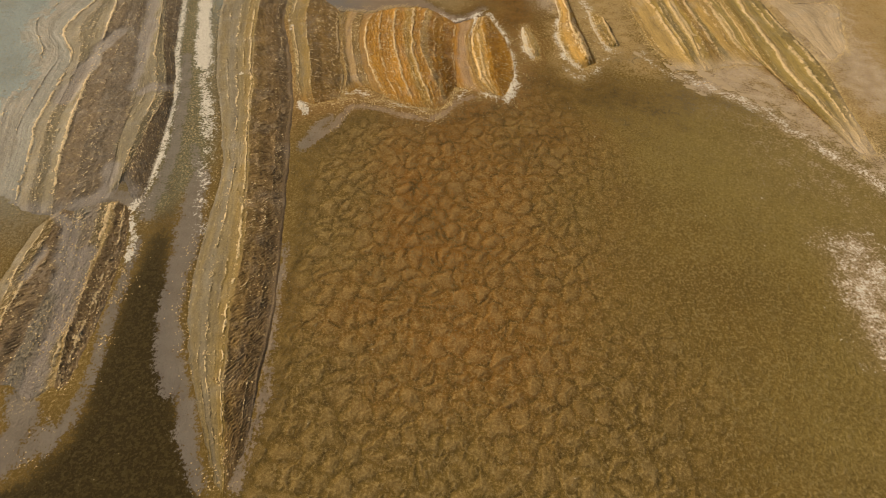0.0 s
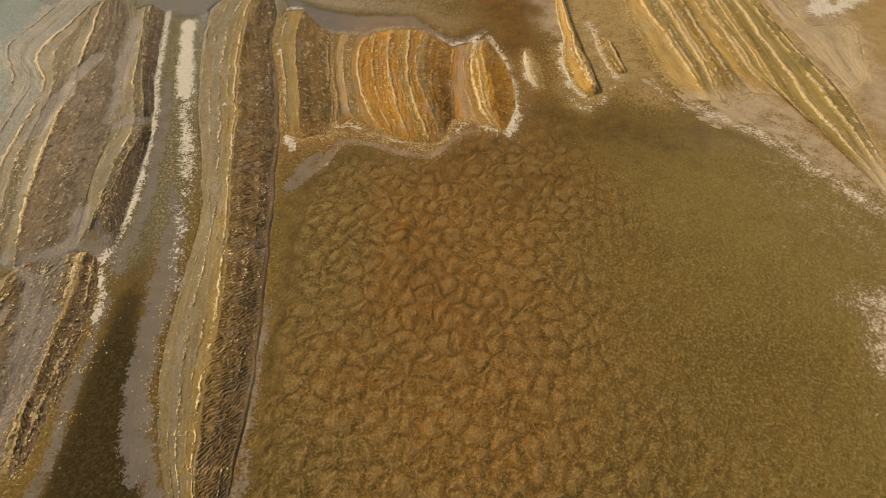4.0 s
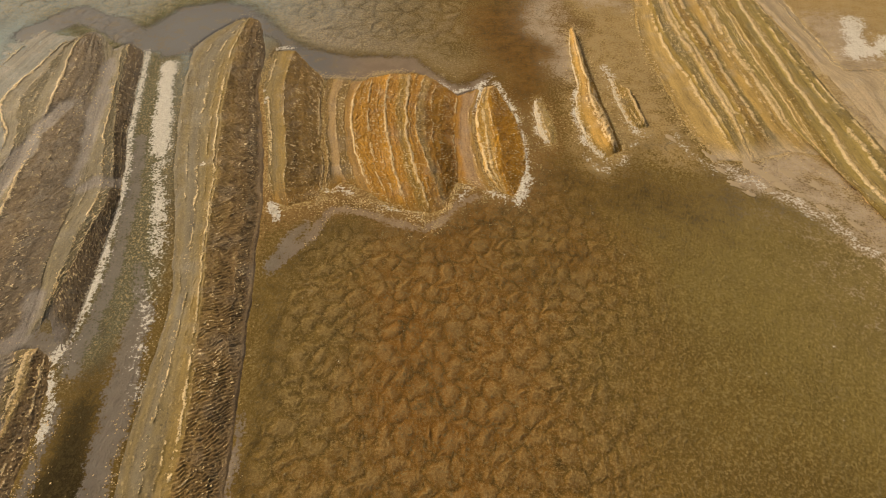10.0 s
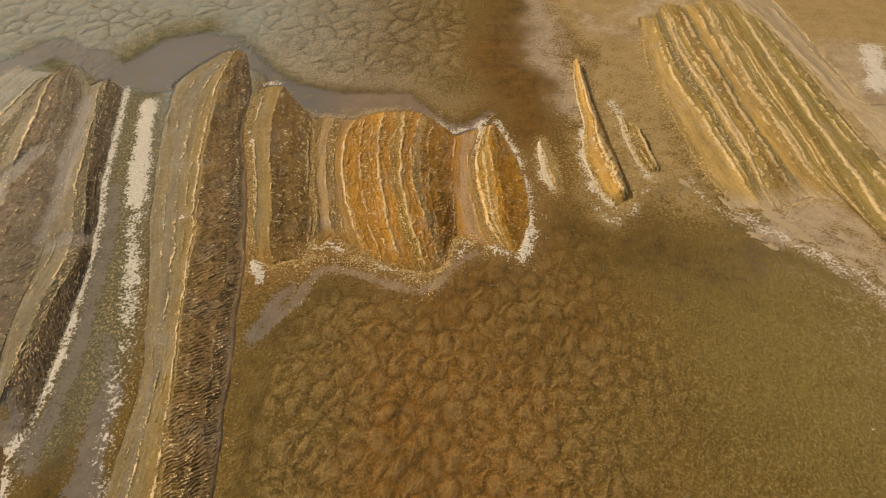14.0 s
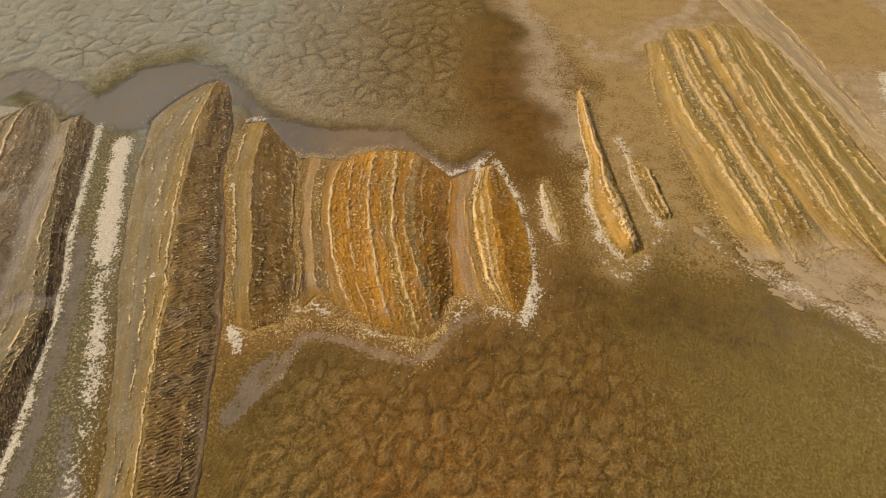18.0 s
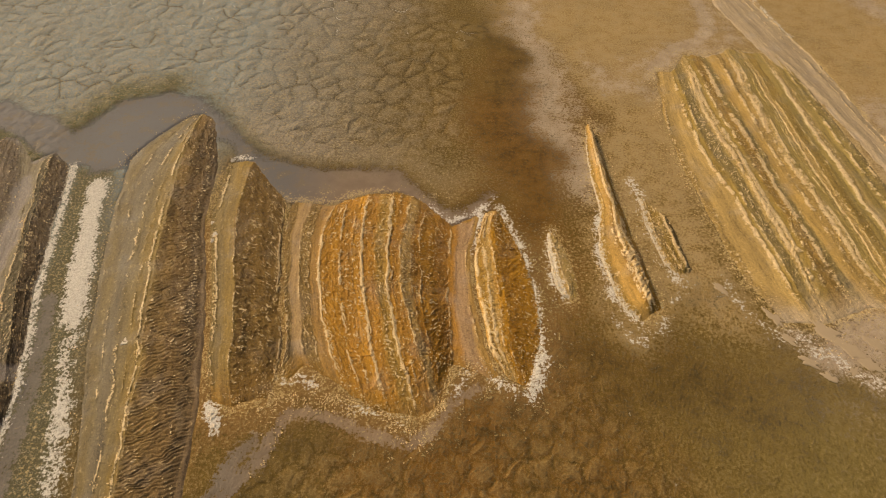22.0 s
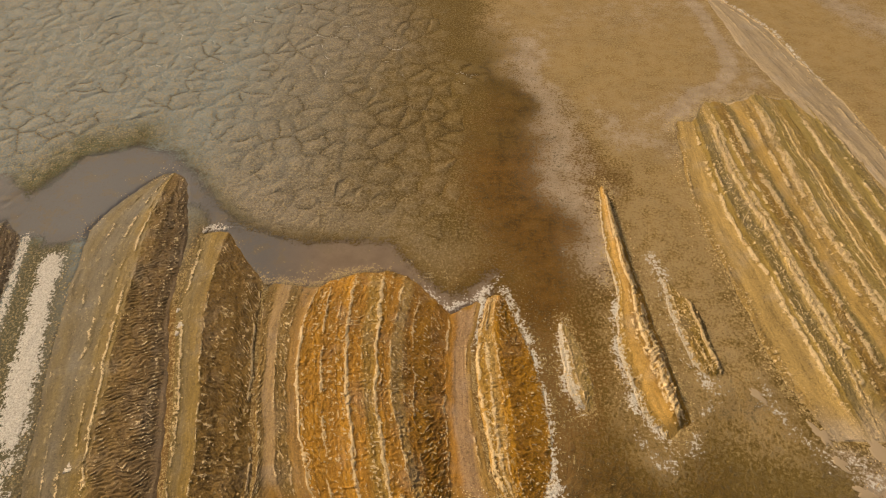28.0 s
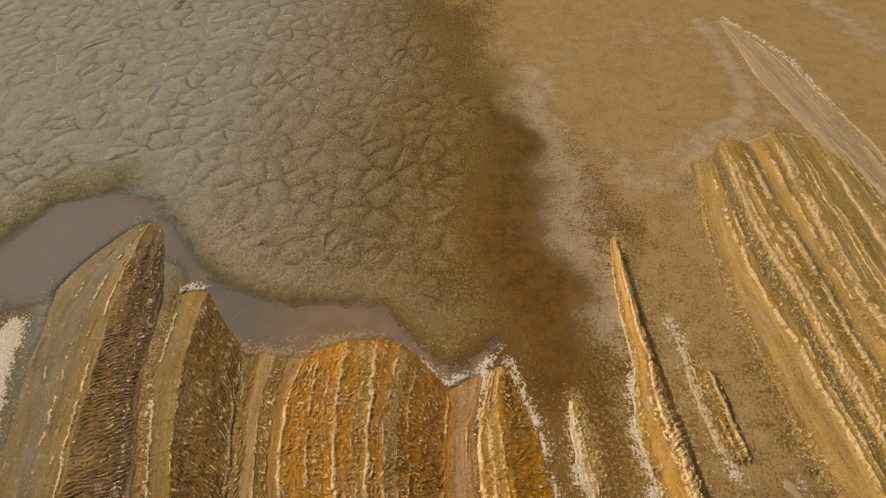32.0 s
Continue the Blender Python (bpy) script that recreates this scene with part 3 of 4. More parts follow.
N1 = [(-19.6, 131.3), (-20.8, 122.9), (-19.5, 113.5), (-17, 104.5), (-13.2, 95.8)]
N2 = [(-16.9, 132.9), (-16.9, 121.9), (-15, 111.7), (-13.2, 102.9), (-9.6, 92.9)]
N3 = [(-13.2, 134.1), (-13.5, 122), (-12.1, 111.8), (-9.9, 102.1), (-6.3, 92.4)]
N4 = [(-8.7, 134.8), (-9.3, 122.1), (-8.7, 111.8), (-6, 102.2), (-3.0, 91.8)]
N5 = [(-5.4, 133.7), (-7.4, 122.2), (-7.1, 113.8), (-4, 103.1), (-0.8, 93.1)]
N6 = [(-3.1, 131.8), (-4.5, 122.2), (-3.6, 110.1), (-1.7, 102.3), (-0.1, 94.6)]
N7 = [(1, 127), (0.6, 120.2), (0.8, 110.2), (1.2, 103.2), (1.2, 99.6)]
P2 = [(6.6, 130.6), (4.4, 120.3), (4.8, 110.3), (6.4, 102.5), (9.6, 96.8)]
P3 = [(8.1, 130.8), (7.5, 122.6), (7.9, 112.3), (8.7, 103.4), (10.6, 96.8)]
P4 = [(9.1, 130.6), (12.6, 121.6), (14, 113.4), (14.5, 104.4), (12.1, 96.3)]
I0 = [(17.6, 126), (16.6, 120.6), (16.8, 114.4), (18.5, 111)]
I1 = [(17.9, 126.3), (17.4, 120.1), (17.9, 114.5), (19.1, 110.8)]
I2 = [(18.2, 126), (19.7, 120.7), (20.6, 114.5), (20, 110.9)]
R0 = [(27.5, 155.5), (26.5, 143.6), (26.5, 130.1), (24.8, 119.8), (26.1, 112), (29.6, 106.6)]
R1 = [(28, 155.5), (28.6, 137.3), (29.5, 125.4), (30.4, 116.8), (31.6, 109)]
R2 = [(28.4, 155.3), (30.5, 134), (31.7, 123.8), (32.3, 115.3), (33, 109.3)]
S0 = [(33.8, 136.1), (34.1, 126.7), (35, 119), (37.3, 115.9)]
S1 = [(36.9, 130.4), (37.9, 125.1), (38.4, 120.1), (39.1, 116.5)]
S2 = [(37.8, 130.4), (39.1, 125.1), (39.3, 120.1), (39.5, 116.5)]
Q0 = [(45.7, 173.9), (43.4, 153.4), (44.4, 137), (45.5, 124.7), (47.2, 115.2), (50.6, 107.8)]
Q1 = [(49.6, 174), (48.7, 147.2), (51, 133.3), (52.4, 123.7), (53.6, 115.4), (55.3, 107.5)]
Q2 = [(54.2, 181.1), (53.7, 160.7), (55.1, 145.9), (56.4, 132.2), (57.4, 120.6), (57.5, 108)]
Q3 = [(59.1, 180.4), (58.9, 164.5), (59.9, 144.6), (61.1, 129.8), (62.3, 119.7), (65, 110.4)]
Q4 = [(65.6, 183.7), (64.8, 164.7), (65.1, 144.7), (66.4, 131.2), (67, 118.7), (71.4, 109.9)]
Q5 = [(69.2, 182.9), (68.8, 158.5), (69.9, 142.7), (71, 104.9), (79.7, 79.9)]
Q6 = [(75.4, 182.5), (75, 161.3), (75.9, 143.6), (77.7, 117.2), (80.9, 80.2)]
Q7 = [(76.9, 181.4), (79.2, 157.9), (81.8, 127.1), (84.6, 112.2), (82.9, 81.1)]
T0 = [(66.6, 227.2), (67.8, 203), (70.6, 188.9), (75.3, 172), (78.3, 163.3), (84.2, 124.2), (86.3, 111.4)]
T1 = [(68.8, 227.2), (78.9, 209.1), (82.2, 187.4), (85, 177), (87.1, 137.7), (100.3, 141.2), (93.1, 118)]
A0 = [(-86.2, 146.6), (-89.2, 140.7), (-92.2, 118.8), (-84.3, 107.7), (-82.1, 85), (-77.4, 72.2), (-74.2, 61.5)]
A1 = [(-85.1, 148), (-86.2, 141.7), (-82.4, 123.3), (-77.9, 101.5), (-74.6, 83), (-72.9, 77), (-69.8, 68.1), (-67.4, 60.5)]
A2 = [(-83, 147.3), (-76.7, 134.8), (-74, 119.1), (-70.9, 115.9), (-65.3, 91), (-60.8, 68.4), (-60.9, 62.5)]
B0 = [(-77.2, 141.1), (-71.5, 123.6), (-69.4, 109.8), (-65.8, 103.7)]
B1 = [(-74.2, 143.6), (-72, 133.2), (-67.8, 117.8), (-62.7, 105.5)]
B2 = [(-69.2, 139.4), (-65.9, 125.3), (-61.9, 110), (-59.2, 99.5), (-58.7, 99.2)]
C0 = [(-63.7, 95.9), (-64.3, 84.7), (-61.2, 72.9), (-59.8, 68.4), (-59.6, 64.5)]
C1 = [(-59.1, 96.1), (-59.1, 84.9), (-58.7, 75.2), (-58.8, 69.7)]
C2 = [(-57.6, 96.2), (-56.1, 87.7), (-54.2, 76.5), (-53.5, 68.4), (-53, 61.2)]
D0 = [(-69.3, 58.8), (-69.5, 48.3), (-68.6, 37.3), (-66.5, 29.7)]
D1 = [(-66.5, 63.5), (-65.6, 60.1), (-64.8, 49.5), (-64.3, 39.3), (-63.5, 29.7)]
D2 = [(-64.2, 63), (-63.2, 58.9), (-60.8, 50.7), (-59.9, 41.3), (-59, 29.8)]
E0 = [(-61.3, 65.2), (-60.5, 62.9), (-57.7, 49.7), (-56.6, 39.5), (-55.6, 30.7), (-55.1, 26.8)]
E1 = [(-58, 65.6), (-56.9, 62.3), (-55.8, 52), (-55, 41.5), (-52.5, 30)]
E2 = [(-54.6, 64), (-53.5, 61.1), (-51.5, 53.3), (-50.8, 43.6), (-50.2, 32.5), (-50.6, 25.8)]
CREEK = [(-48.7, 79.5), (-44.5, 71), (-45, 63.5), (-45, 58.8)]
WHITES = [(96.3, 159.9), (92.9, 144.3), (105.2, 153.8)]
BAYC = [(-99.2, 146.2), (-94.7, 151.4), (-92.1, 156.2), (-80.7, 150.2), (-70.6, 141.8)]
FAN = [(52.6, 102.5), (65.5, 108.8), (70.5, 104.9), (75.8, 97.5)]
GULLYA = [(-60, 4), (-54, 16), (-50, 18.5), (-46.5, 24.8), (-46.8, 33.5), (-48.2, 41.7), (-49.4, 53.3), (-51.0, 66), (-52.7, 80), (-49.6, 76.2), (-45.5, 62), (-43.6, 53.4), (-41.3, 41.8), (-37.5, 33.7), (-33, 25.8), (-29.4, 18.9), (-24, 4)]
FLAT = [(2.3, 122.4), (2.3, 114.1), (3.1, 105.8), (4.2, 101.7)]
CLAY = [(-76.2, 131.4), (-71.3, 113.6), (-68.4, 100.3), (-58.5, 95), (-60.4, 69.8)]
RFAR = [(89.2, 155.7), (89.2, 136), (89.3, 117.8), (92, 98.1)]
TOEB = [(5, 100.5), (8.5, 97.1), (12, 95.4), (14.9, 101.9)]
BASIN = [(-28.6, 73), (-25.6, 78.3), (-22.6, 85.7), (-20, 88.9), (-15.2, 89.5), (-7, 88.6), (-0.4, 86.2), (1.5, 90.8), (5.3, 95.3), (9.5, 93.1), (13.9, 95.2), (18.2, 107.1), (25.2, 107.3), (31.2, 104.8), (36.2, 111), (43.7, 114), (47.2, 106.6), (53.5, 99), (64.9, 92.3)]
BASINB = [(-25.7, 17), (-24.5, 23.1), (-23.7, 38.5), (-25.8, 60), (-27.4, 73.8)]
SHORE = [(-92.5, 150.9), (-77.7, 139.1), (-73.7, 139.2), (-73.9, 148.3), (-67.4, 159), (-58.6, 163), (-50.7, 160.1), (-42.4, 150.5), (-35.5, 144), (-27.6, 140.8), (-19.3, 139.9), (-9.2, 138.8), (-3.9, 133.1), (0.9, 128.8), (4.7, 132), (7.7, 134), (10.5, 132.8)]
SALT = [(-63.2, 134.7), (-59.3, 120.8), (-54.7, 107), (-51, 94.3), (-49.8, 90.7)]
BAY = [(-70.7, 143.7), (-65.2, 153.5), (-56.4, 159.9), (-49, 158.3), (-38.8, 144.6), (-32, 137.6)]
BAYB = [(-28.6, 135.7), (-19.1, 138), (-9, 137.2), (-2.9, 130.5), (1, 127), (5.6, 129.5), (8.6, 132.8)]
TOE = [(-28, 80.4), (-25.9, 83.2), (-23.1, 87), (-21.5, 90.2), (-20.6, 93), (-17.3, 92.4), (-12.5, 91.2), (-7.7, 89.7), (-3.1, 88.6), (-0.5, 90.6), (1.7, 94.9), (5.4, 97.3)]
CHANNEL = [(9.9, 193.3), (12.2, 163), (12, 141.7), (12.9, 126.1), (16.3, 102.4), (17.5, 90.2)]
SMEAR = [(18.6, 201.6), (20.1, 173.1), (19.8, 157.8), (21.8, 146.4), (24.3, 135.2)]
SMEARB = [(32.4, 173.5), (42.1, 167.8), (48.9, 176.1), (55.7, 182.9), (68.6, 195.5), (65, 211.9)]
TRACK = [(61.6, 226), (62.8, 213.5), (63.9, 201.4), (63.2, 192.6), (58.6, 186.4), (52.7, 182.4), (46.2, 175)]
RSHORE = [(43.1, 115.3), (48.7, 105.5), (55.7, 100.1), (64.9, 92.3)]
RSHOREB = [(50.2, 105.8), (61.9, 96.2), (69, 89.9), (73.9, 80), (80.1, 73.4)]
PATCH = [(67.8, 59), (67.9, 53.2), (66.8, 45.7), (65.3, 37.2)]
LMUD = [(-28.7, 18.2), (-30.9, 23.0), (-35.1, 30.4), (-38.2, 36.3), (-40.1, 41.9), (-41.3, 50.1), (-42.2, 58), (-42.9, 66.1), (-43.5, 72)]
LMARGIN = [(-51, 56), (-50.2, 49.9), (-49.5, 43.6), (-48.9, 37.9), (-48.3, 31.7), (-48.1, 27), (-49.6, 22.9), (-53.3, 20.6), (-58, 17.5)]
FOOT = [(-24.7, 18.3), (-24.2, 29.9), (-25.4, 44.3), (-26.5, 56.3), (-29, 76.8)]
DARK = [(-3.3, 70.1), (-4.7, 58.2), (0.9, 55.9)]
RUST = [(11.8, 102.3), (1.1, 43), (3.7, 51.4), (6.6, 61), (9.2, 78)]
LINE1 = [(46.9, 102.6), (43.1, 83.9), (39.8, 65.9), (39.1, 53.5), (39.2, 44)]


# ---- lakebed ----
def spaced(low, high, step, far):
    """Even steps between low and high, then ever wider ones out to far."""
    core = np.arange(low, high + step, step)
    out = [step]
    while sum(out) < far:
        out.append(out[-1] * 1.35)
    reach = np.cumsum(out)
    return np.concatenate([low - reach[::-1], core, core[-1] + reach])


gx, gy = spaced(-126, 126, 0.34, 2500), spaced(10, 252, 0.34, 2500)
GX, GY = np.meshgrid(gx, gy)
CX, CY = np.meshgrid(np.arange(-140, 141, 1.0), np.arange(0, 271, 1.0))


def sample(coarse, x, y):
    """Values of the 1 m grid at any places."""
    u, v = np.clip(x + 140, 0, 279.99), np.clip(y, 0, 269.99)
    i, j = u.astype(int), v.astype(int)
    fx, fy = u - i, v - j
    return (coarse[j, i] * (1 - fx) + coarse[j, i + 1] * fx) * (1 - fy) + (coarse[j + 1, i] * (1 - fx) + coarse[j + 1, i + 1] * fx) * fy


def fine(coarse):
    return sample(coarse, GX, GY)


def wander(wild):
    """Places shifted about by some metres."""
    return [c + wild * (2 * fbm(CX * 0.09, CY * 0.09, 4, s) + 1.6 * fbm(CX * 0.03, CY * 0.03, 3, s + 3) - 1.8) for c, s in ((CX, 71), (CY, 83))]


def band(pts, width, soft, wild=0.0):
    """A strip along a line; wild: metres by which its sides wander."""
    x, y = wander(wild)
    return np.clip(0.5 + (width - line_distance(x, y, pts)) / soft, 0, 1)


def area(pts, soft, wild=0.0):
    x, y = wander(wild)
    return np.clip(0.5 + area_distance(x, y, pts) / soft, 0, 1)


def most(*fields):
    return np.maximum.reduce(fields)


W0, W1, W2 = B0[:3] + C0, B1[:3] + C1, B2[:3] + C2
HILLS = [[L0, L1, L2, L3], [M0, M1, M2, M3], [M3, N0, N1, N2, N3, N4, N5, N6, N7, P2], [P2, P3, P4], [I0, I1, I2], [R0, R1, R2], [Q0, Q1, Q2, Q3, Q4, Q5, Q6, Q7], [T0, T1], [A0, A1, A2, W0, W1, W2], [D0, D1, D2, E0, E1, E2]]


def outline(lines):
    """The outer line of a set of beds: down one side, along the near ends, up the other side, along the far ends."""
    return list(lines[0]) + [l[-1] for l in lines[1:-1]] + list(lines[-1])[::-1] + [l[0] for l in lines[-2:0:-1]]


RINGS = [area_distance(CX, CY, outline(h)) for h in HILLS]
under = most(*[np.clip(d - 0.7, 0, 1.0) for d in RINGS])
near_hill = most(0.35 * np.exp(np.minimum(RINGS[0], 0) / 1.5), *[np.exp(np.minimum(d, 0) / 1.8) for d in RINGS[1:-2]], 0.3 * np.exp(np.minimum(RINGS[-2], 0) / 1.5), 0.4 * np.exp(np.minimum(RINGS[-1], 0) / 1.5))
scree = area([(29, 160), (44, 172), (46, 140), (47, 118), (50, 105), (43, 108), (36.5, 111), (30, 103.5), (25.5, 107), (24, 118), (26, 136)], 7, 4)
apron = np.clip(most(*[np.exp(np.minimum(d, 0) / 5.0) for d in RINGS[1:4]]), 0, 1) * np.clip((128 - CY) / 8, 0, 1) + 0.5 * near_hill
mud = most(area(SHORE[3:16] + [(6, 127), (1, 122), (-5, 130), (-12, 131), (-25, 129), (-33, 133), (-42, 146), (-52, 150), (-60, 138), (-66, 136)], 7, 2.0), band(BAYC, 3.5, 6, 2.0), 0.9 * band(CLAY, 2.5, 6))
silt = most(0.95 * band(TOE, 0.9, 2.2, 1.5), 0.95 * band([(-28.6, 80.5), (-26.5, 86), (-24.5, 89)], 1.2, 3, 2), 0.95 * band(LMUD, 1.2, 2.5, 2), 1.0 * band([(x - 1.0, y) for x, y in LMUD[2:]], 1.7, 2.8, 1.5), 0.8 * band([(-50.5, 24), (-54, 19), (-59, 14)], 1.4, 3, 1.5), 0.95 * band(LMARGIN, 0.9, 2.2, 1), 0.9 * band([(-57, 29), (-54, 24.6), (-55, 20)], 2.2, 3, 1.5), 0.95 * band([(x + 2.0, y) for x, y in W2[2:]], 1.1, 2.5, 0.8), 0.85 * band(CREEK, 0.9, 3), 0.85 * band(FOOT[:4], 0.8, 2.2, 0.8), 
            band(FLAT, 1.5, 3), 0.9 * band([(-67, 64), (-60, 66), (-53, 64)], 1.8, 4, 2))
salt = most(0.95 * band([(-62.6, 134), (-59.3, 120.8), (-55.2, 107)], 1.75, 3, 0.8), 0.74 * band(SALT[2:] + [(-47, 82)], 1.3, 3.5, 1.5), 0.55 * band([(-47, 82), (-43, 70), (-41, 58)], 1.4, 4, 2), 0.66 * band(RSHORE, 0.7, 3.5, 2.5), 0.68 * band(RSHOREB, 0.9, 3.5, 2.5), 0.72 * band(P4, 0.8, 2, 0.6), 0.75 * band(P2[:2], 0.9, 2), 0.85 * band(I0, 0.4, 1.6),
            0.75 * band(BAYB[3:], 0.6, 2), 0.42 * band(PATCH, 6.0, 10, 4), 0.8 * band(WHITES, 3.0, 6, 3), 0.85 * band([(-31.2, 93.6), (-29.4, 90.6)], 0.9, 2, 1), 0.8 * band([(-40.6, 142.4), (-36.2, 142.6)], 0.5, 1.6, 1), 0.7 * band([(-19.8, 98.2), (-17.2, 96.6)], 0.8, 2.2, 1), 0.74 * band([(33.5, 138), (34.8, 124), (36.5, 116.5)], 0.9, 2.6, 1.5), 0.62 * band([(25.4, 110), (28.6, 105.4), (32.8, 107.4), (34.5, 112), (38.5, 115)], 0.6, 2.4, 1.5), 0.75 * band(TOEB, 0.8, 2.5), 0.66 * band([(1.6, 95.6), (3.4, 99.5), (5.6, 101)], 0.9, 2.6, 1.5), 0.60 * band([(-13, 93.6), (-8, 92.4), (-4, 91)], 0.7, 2.6, 2), 0.6 * band([(-22, 97.5), (-19, 98.5)], 0.8, 2.4, 1.5), 0.8 * band(R0[2:], 0.7, 2), 1.0 * band(W2[:-1] + [(-53.7, 65.8), (-54.5, 62.2), (-51.7, 56.2), (-50.9, 51.8)], 0.6, 1.8, 0.5), 0.8 * band([(x - 0.5, y) for x, y in T1[:3]], 0.7, 2.5, 1))
west = np.clip((-19 - CX) / 10, 0, 1)
skirt = most(*[np.exp(np.minimum(d, 0) / 4.5) for d in RINGS[1:4]])
crumb = np.clip(most(0.75 * near_hill, 0.62 * skirt), 0, 1) * (1 - 0.6 * np.clip(band(BAY, 5, 5) + band(BAYB, 2, 3), 0, 1))
gap = area(W2 + [(-48, 62), (-44, 75), (-52, 104), (-61, 140)], 6)
upper = np.minimum(area(SHORE + [(40, 150), (40, 270), (-400, 270), (-400, 151)], 7), area([(14, 120), (12, 270), (-400, 270), (-400, 120)], 22, 9)) * np.clip((14 - CX - 56 * (fbm(CX * 0.035, CY * 0.035, 4, 77) - 0.5)) / 80, 0, 1)
grey = upper
green = most(band([(x - 1, y + 3) for x, y in SHORE[:6]], 4.5, 11, 3), 0.6 * band([(x, y + 1) for x, y in SHORE[5:9]], 1.5, 6, 2))
blue = np.clip((2 - CX) / 75, 0, 1) * np.clip((CY - 120) / 40, 0, 1) + np.clip((-38 - CX) / 40, 0, 1) * np.clip((CY - 45) / 45, 0, 1)
# last strip, along the long ridge's east foot, is shade put into the colour
dark = most(0.74 * band(CHANNEL, 3, 26, 10), 0.58 * band([(4, 88), (12, 92), (20, 104), (34, 101), (46, 97)], 5, 24, 6), 1.15 * area(GULLYA, 5, 1.5) * np.clip((CY - 4) / 12, 0, 1) * (0.30 + 0.70 * np.clip((64 - CY) / 18, 0, 1)), 0.36 * band(DARK, 5, 20, 7), 0.9 * band([(-68.6, 226), (-68.2, 230)], 0.8, 2.5), 0.6 * band(SHORE, 1.0, 4), 0.4 * band(BASIN, 2.0, 5), 0.55 * band([(-24.0, 17), (-22.5, 38), (-24.0, 60), (-25.8, 73)], 0.8, 4, 2))
sand = most(0.72 * scree, area([(24, 172), (32, 146), (44, 126), (60, 104), (72, 88), (140, 60), (400, 200), (400, 300), (6, 300), (10, 196)], 22, 8))
rust = most(band(RUST, 12, 40, 10), band(CHANNEL[1:], 8, 44, 12), 1.3 * band(DARK, 7, 18, 6))
pale = most(0.85 * band(RFAR, 9, 16, 5), 0.8 * band(RSHOREB, 2, 8, 2), 0.50 * band([(x - 5, y - 5) for x, y in RSHOREB], 4, 26, 8), 1.1 * band(TRACK, 1.6, 4, 1.5), 0.76 * band(SMEARB, 3.5, 15, 9), 0.88 * band(SMEAR, 4.0, 12, 6), 0.55 * band([(16, 206), (32, 216), (54, 222)], 7, 24, 10), 0.8 * band(FAN, 3.5, 6, 3), 0.75 * band([(58, 105), (68, 97), (77, 87), (84, 76)], 4, 9, 4), 0.7 * band([(86, 112), (96, 104), (104, 92)], 8, 12, 6), 0.7 * band([(95, 240), (104, 214), (112, 190)], 6, 10, 6), 0.6 * band(PATCH, 6, 8, 4))
olive = np.clip((CX - 10 - 0.32 * (90 - CY) + 40 * (fbm(CX * 0.04, CY * 0.04, 4, 59) - 0.5)) / 45, 0, 1) * np.clip((115 - CY) / 30, 0, 1)

basin = fine(area([(-24, 0)] + BASINB + BASIN + [(140, 60), (140, 0)], 8))
greyf = fine(upper)
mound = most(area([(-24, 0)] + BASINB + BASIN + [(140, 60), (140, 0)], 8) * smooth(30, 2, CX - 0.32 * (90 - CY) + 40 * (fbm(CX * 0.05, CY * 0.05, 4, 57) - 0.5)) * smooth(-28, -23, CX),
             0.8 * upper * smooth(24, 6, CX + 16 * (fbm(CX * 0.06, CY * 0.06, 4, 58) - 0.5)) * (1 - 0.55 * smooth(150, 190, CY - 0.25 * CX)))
inland = area_distance(CX, CY, SHORE + [(30, 150), (30, 270), (-400, 270), (-400, 151)])
rim = np.exp(-((inland - 5.0) / 3.6) ** 2) * np.clip((12 - CX) / 10, 0, 1) * np.clip((CX + 56) / 22, 0, 1)
# soft mounds in the near basin, wide plates in the far one
wx, wy = GX + 2.2 * fbm(GX * 0.35, GY * 0.35, 3, 21), GY + 2.2 * fbm(GX * 0.35, GY * 0.35, 3, 31)
f1, f2, mark = cells(wx, wy, 2.5, 3)
fade = basin * smooth(30, 2, GX - 0.32 * (90 - GY) + 40 * (fbm(GX * 0.05, GY * 0.05, 4, 57) - 0.5)) * smooth(-27, -22, GX)
thin = fbm(GX * 0.12, GY * 0.12, 3, 17)
# broad term is soft shade beside the cracks, put into the crack mask
c_near = (0.34 * smooth(0.45, 0.0, f2 - f1) + 0.46 * smooth(0.15, 0.0, f2 - f1)) * smooth(0.36, 0.58, fbm(GX * 0.45, GY * 0.45, 3, 23)) * fade
d_near = smooth(0.80, 0.0, f1) * fade * (0.45 + 0.55 * mark)
g1, g2, _ = cells(wx * 0.9, wy, 5.0, 5)
h1, h2, tint = cells(wx, wy, 2.4, 9)
far_fade = greyf * smooth(22, 4, GX + 16 * (fbm(GX * 0.06, GY * 0.06, 4, 58) - 0.5))
crisp = smooth(135, 175, GY - 0.25 * GX)
c_far = smooth(0.16 - 0.08 * crisp, 0.01, g2 - g1) * far_fade * (0.55 + 0.45 * smooth(0.38, 0.6, thin))
d_far = (0.55 * smooth(0.65, 0.05, g1) + (1 - 0.7 * crisp) * smooth(0.7, 0.1, h1) * (0.4 + 0.6 * tint)) * far_fade
c_far = np.maximum(c_far, 0.85 * (1 - 0.6 * crisp) * smooth(0.36, 0.0, h2 - h1) * far_fade * (0.4 + 0.6 * smooth(0.35, 0.6, thin)))
plated = smooth(5, 8, fine(inland)) * smooth(3, -3, GX - (16 - 36 * fbm(GX * 0.05, GY * 0.05, 3, 8)))
c_far = c_far * (1 - 0.5 * plated)
rough_bed = fbm(GX * 1.1, GY * 1.1, 3, 41) - 0.5
c_near, c_far = 0.35 * c_near, 0.6 * c_far
